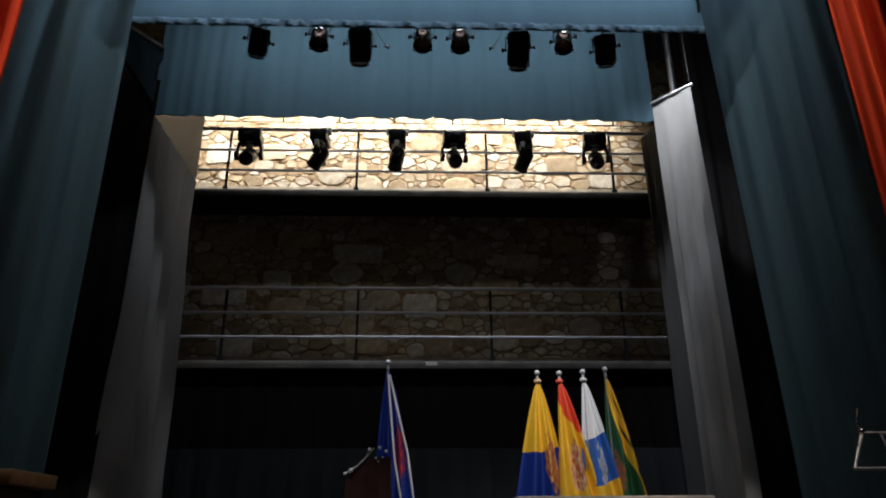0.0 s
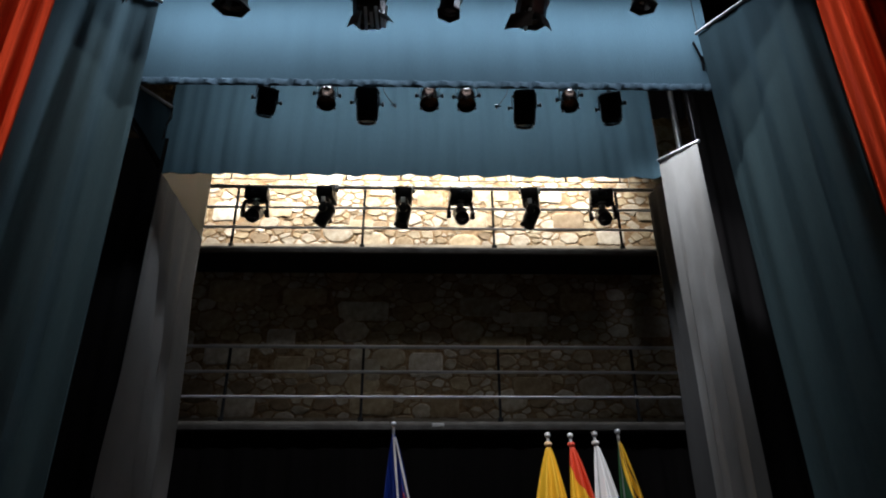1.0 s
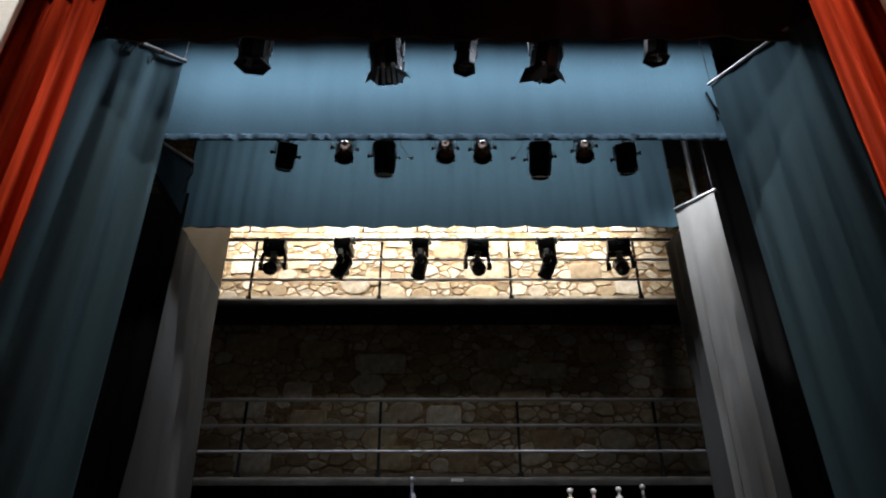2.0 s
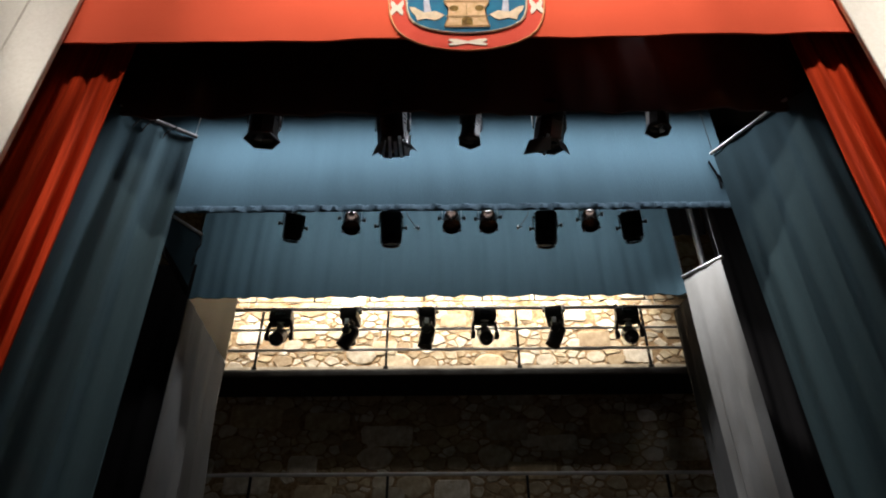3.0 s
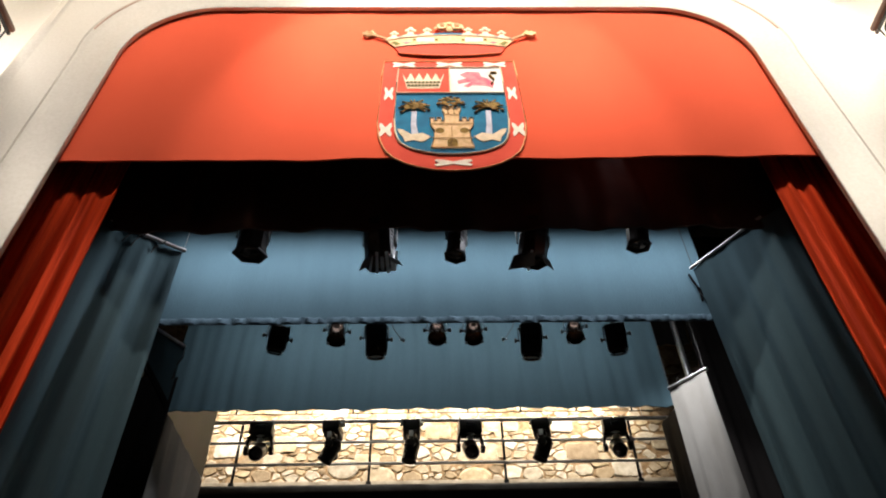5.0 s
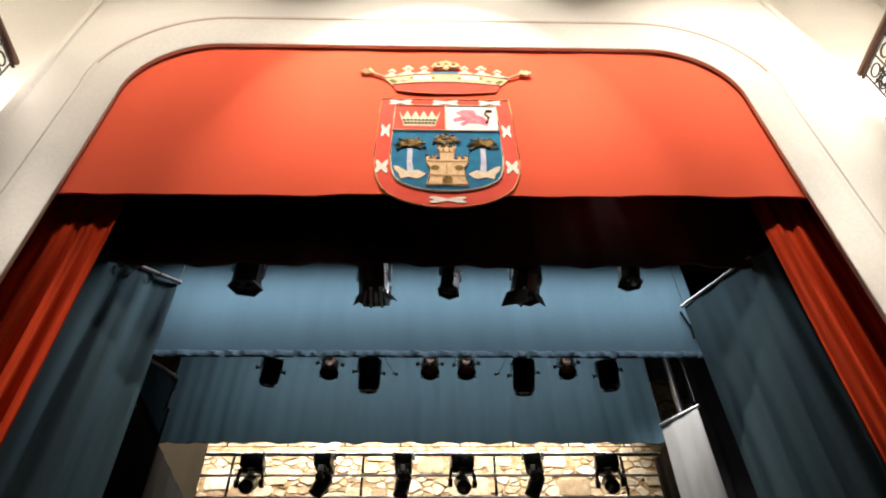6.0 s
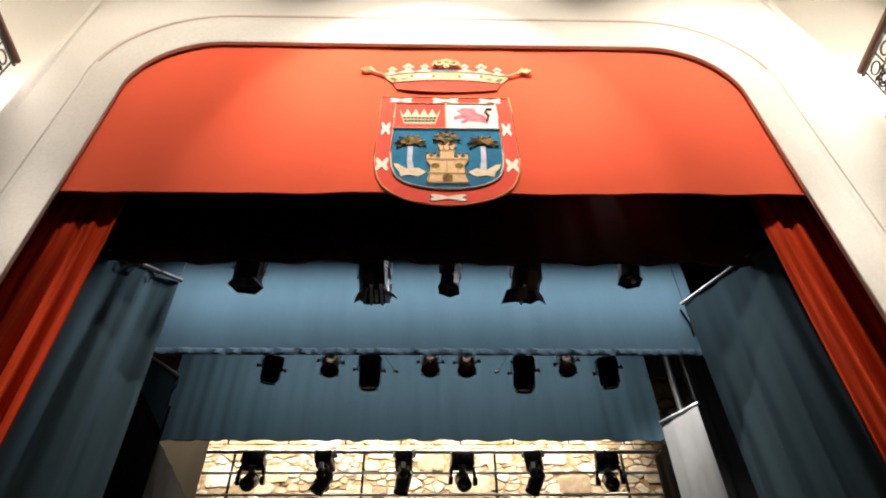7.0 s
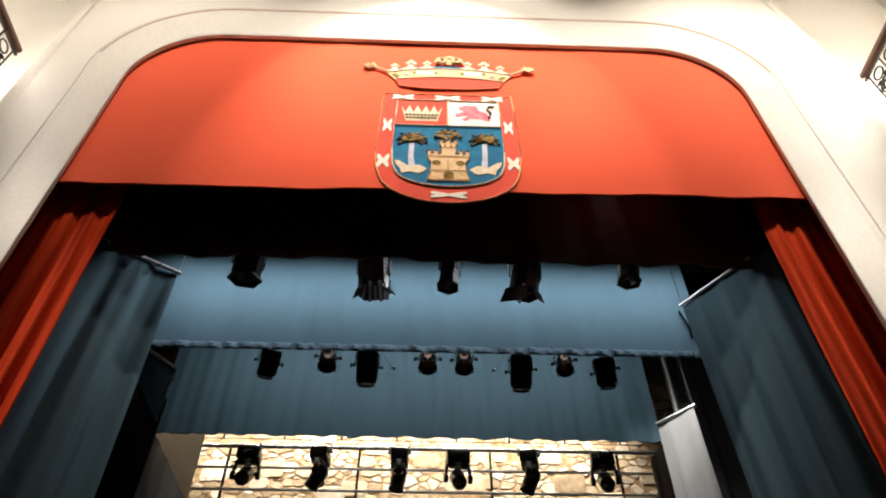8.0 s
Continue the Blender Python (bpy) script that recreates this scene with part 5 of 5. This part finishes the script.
for k in range(2):
    bm = bmesh.new()
    box(bm, (-0.27 + 0.5 * k, -0.222, 0.37), (0.47, 0.02, 0.66), None, 0.006)
    d = part("door", bm, M_WOOD, cab)
    bm = bmesh.new()
    sphere(bm, (-0.08 + 0.12 * k, -0.245, 0.42), 0.016)
    part("knob", bm, M_CHROME, d)

lect = thing("lectern", (-0.46, 6.9, STAGE), "dark red-brown wooden lectern with bright metal microphone fittings", "lectern")
bm = bmesh.new()
plate(bm, [(-0.24, 0.0), (0.24, 0.0), (0.20, 1.16), (0.02, 1.16), (-0.20, 0.97)], -0.18, 0.18)
part("body", bm, M_DARKWOOD, lect, smooth=False)
bm = bmesh.new()
box(bm, (0, 0, 0.02), (0.56, 0.46, 0.04), None, 0.008)
part("foot", bm, M_DARKWOOD, lect)
bm = bmesh.new()
tube(bm, [(-0.20, -0.2, 1.02), (-0.10, -0.2, 1.08), (-0.02, -0.19, 1.16), (0.05, -0.19, 1.24)], 0.008, 8)
part("gooseneck", bm, M_STEEL, lect, "thin metal gooseneck")
# glints on the lectern's fittings, modelled as small pale beads
for p, r in (((-0.21, -0.205, 1.015), 0.014), ((-0.155, -0.205, 1.04), 0.022), ((0.01, -0.2, 1.225), 0.018), ((0.10, -0.2, 1.24), 0.018), ((0.16, -0.2, 1.21), 0.016), ((0.07, -0.2, 1.15), 0.010), ((0.13, -0.2, 1.155), 0.009), ((0.09, -0.2, 1.12), 0.009)):
    bm = bmesh.new()
    sphere(bm, p, r, (1, 1, 1), 10, 7)
    part("chrome_fitting", bm, M_PLATE, lect, "pale bead standing in for a glint on the metal fittings")

ms = thing("music_stand", (2.49, 3.75, STAGE), "folding metal music stand with a thin trapezoid desk frame", "music stand")
bm = bmesh.new()
rod(bm, (0, 0, 0.25), (0, 0, 0.86), 0.010, 10)
part("stem", bm, M_STEEL, ms)
for k in range(3):
    a = 2 * math.pi * k / 3 + 0.4
    bm = bmesh.new()
    tube(bm, [(0, 0, 0.35), (0.28 * math.cos(a), 0.28 * math.sin(a), 0.01)], 0.008, 8)
    part("stand_foot", bm, M_STEEL, ms)
bm = bmesh.new()
corners = [(-0.23, -0.03, 0.80), (0.23, -0.03, 0.80), (0.10, 0.05, 0.99), (-0.10, 0.05, 0.99), (-0.23, -0.03, 0.80)]
for a, b in zip(corners, corners[1:]):
    tube(bm, [a, b], 0.009, 8)
tube(bm, [(0, -0.03, 0.80), (0, 0.05, 0.99)], 0.007, 8)
part("desk_frame", bm, M_ALU, ms, "thin bright metal desk frame")
bm = bmesh.new()
sphere(bm, (-0.10, 0.05, 1.0), 0.018)
tube(bm, [(-0.10, 0.05, 1.0), (-0.115, 0.05, 1.05), (-0.10, 0.05, 1.09), (-0.085, 0.06, 1.12)], 0.008, 8)
part("clip", bm, M_CHROME, ms, "bright page clip")

# ---- rubble stones of the rear wall ----


def clip_poly(poly, nx, nz, c):
    out = []
    for (ax, az), (bx, bz) in zip(poly, poly[1:] + poly[:1]):
        da, db = nx * ax + nz * az - c, nx * bx + nz * bz - c
        if da <= 0:
            out.append((ax, az))
        if (da < 0 < db) or (db < 0 < da):
            t = da / (da - db)
            out.append((ax + t * (bx - ax), az + t * (bz - az)))
    return out


def rubble(x0, x1, z0, z1, seed):
    """Cells of uneven size, wider than high, over a stretch of wall."""
    rnd = random.Random(seed)
    sq = 1.45
    sites = []
    for tries, rad in ((60, 0.27), (420, 0.165), (3000, 0.10), (6500, 0.052)):
        for _ in range(tries):
            x, z = rnd.uniform(x0, x1), rnd.uniform(z0, z1) * sq
            if all((x - a) ** 2 + (z - b) ** 2 > (0.80 * (rad + r)) ** 2 for a, b, r in sites):
                sites.append((x, z, rad))
    cells = []
    for i, (x, z, r) in enumerate(sites):
        poly = [(x - 0.6, z - 0.6), (x + 0.6, z - 0.6), (x + 0.6, z + 0.6), (x - 0.6, z + 0.6)]
        for j, (a, b, q) in enumerate(sites):
            d2 = (a - x) ** 2 + (b - z) ** 2
            if i == j or d2 > 1.3:
                continue
            d = math.sqrt(d2)
            off = (d2 + r * r - q * q) / (2 * d)
            nx, nz = (a - x) / d, (b - z) / d
            poly = clip_poly(poly, nx, nz, nx * x + nz * z + off)
            if len(poly) < 3:
                break
        if len(poly) >= 3:
            cells.append((x, z / sq, r, [(px, pz / sq) for px, pz in poly]))
    return cells


def stone_shape(cell, rnd):
    """A worn stone: cell drawn in from its joints, corners cut, face domed and proud of the mortar."""
    x, z, r, poly = cell
    cx, cz = sum(p[0] for p in poly) / len(poly), sum(p[1] for p in poly) / len(poly)
    gap = 0.008 + 0.010 * rnd.random()
    drawn = []
    for px, pz in poly:
        d = math.hypot(px - cx, pz - cz)
        k = max(0.3, 1 - gap * 1.3 / max(d, 0.02))
        drawn.append((cx + (px - cx) * k, cz + (pz - cz) * k))
    soft = []
    for (ax, az), (bx, bz) in zip(drawn, drawn[1:] + drawn[:1]):
        f = 0.10 + 0.10 * rnd.random()
        soft += [(ax + (bx - ax) * f, az + (bz - az) * f), (bx + (ax - bx) * f, bz + (az - bz) * f)]
    size = max(abs(p[0] - cx) for p in soft)
    proud = 0.006 + 0.011 * min(1, size / 0.25) * rnd.uniform(0.5, 1.1)
    verts, faces, n = [], [], len(soft)
    tilt_x, tilt_z = rnd.uniform(-0.02, 0.02), rnd.uniform(-0.025, 0.02)
    for k, dy in ((1.0, 0.04), (0.98, -proud * 0.5), (0.88, -proud)):
        for px, pz in soft:
            vx, vz = (px - cx) * k, (pz - cz) * k
            j = rnd.uniform(-0.006, 0.006) if dy < 0 else 0.0
            verts.append((vx + j, dy + (vx * tilt_x + vz * tilt_z if dy < 0 else 0) + j * 0.5, vz + j))
    for s in (0, n):
        faces += [(s + k, s + (k + 1) % n, s + n + (k + 1) % n, s + n + k) for k in range(n)]
    faces.append(tuple(range(2 * n, 3 * n)))
    return (cx, cz), verts, faces


stone_rnd = random.Random(12)
all_cells = rubble(-4.0, 4.5, 3.55, 9.3, 5)
# squared blocks among the rubble
blocks = []
for _ in range(400):
    w_, h_ = stone_rnd.uniform(0.22, 0.42), stone_rnd.uniform(0.12, 0.20)
    x_, z_ = stone_rnd.uniform(-3.9, 4.3), stone_rnd.uniform(3.7, 9.1)
    if len(blocks) < 52 and all(abs(x_ - a) > w_ + q + 0.05 or abs(z_ - b) > h_ + r + 0.04 for a, b, q, r in blocks):
        blocks.append((x_, z_, w_, h_))
all_cells = [c for c in all_cells if not any(abs(c[0] - a) < q and abs(c[1] - b) < r for a, b, q, r in blocks)]
all_cells += [(a, b, 0.5, [(a - q, b - r), (a + q * 0.3, b - r * 1.03), (a + q, b - r), (a + q * 1.02, b + r), (a, b + r * 1.02), (a - q, b + r * 0.98)]) for a, b, q, r in blocks]
made, rest_v, rest_f = 0, [], []
all_cells.sort(key=lambda c: (not (-3.5 < c[0] < 3.7 and 6.2 < c[1] < 7.7), not (-3.4 < c[0] < 3.4 and c[1] < 6.2), -c[2]))
for cell in all_cells:
    (sx_, sz_), vs_, fs_ = stone_shape(cell, stone_rnd)
    if made < 298 and cell[2] > 0.07:
        me = bpy.data.meshes.new("stone")
        me.from_pydata(vs_, [], fs_)
        me.materials.append(M_STONE)
        ob = new("stone", me)
        ob.location = (sx_, BACK + 0.05, sz_)
        ob.parent = wall_north
        made += 1
    else:
        k0 = len(rest_v)
        rest_v += [(a + sx_, b + BACK + 0.05, c + sz_) for a, b, c in vs_]
        rest_f += [tuple(k0 + q for q in f_) for f_ in fs_]
me = bpy.data.meshes.new("small_stones")
me.from_pydata(rest_v, [], rest_f)
me.materials.append(M_STONE_REST)
ob = new("small_stones", me)
ob.parent = wall_north
tagged(ob, "small rubble stones filling the wall", "", "", "stuff")
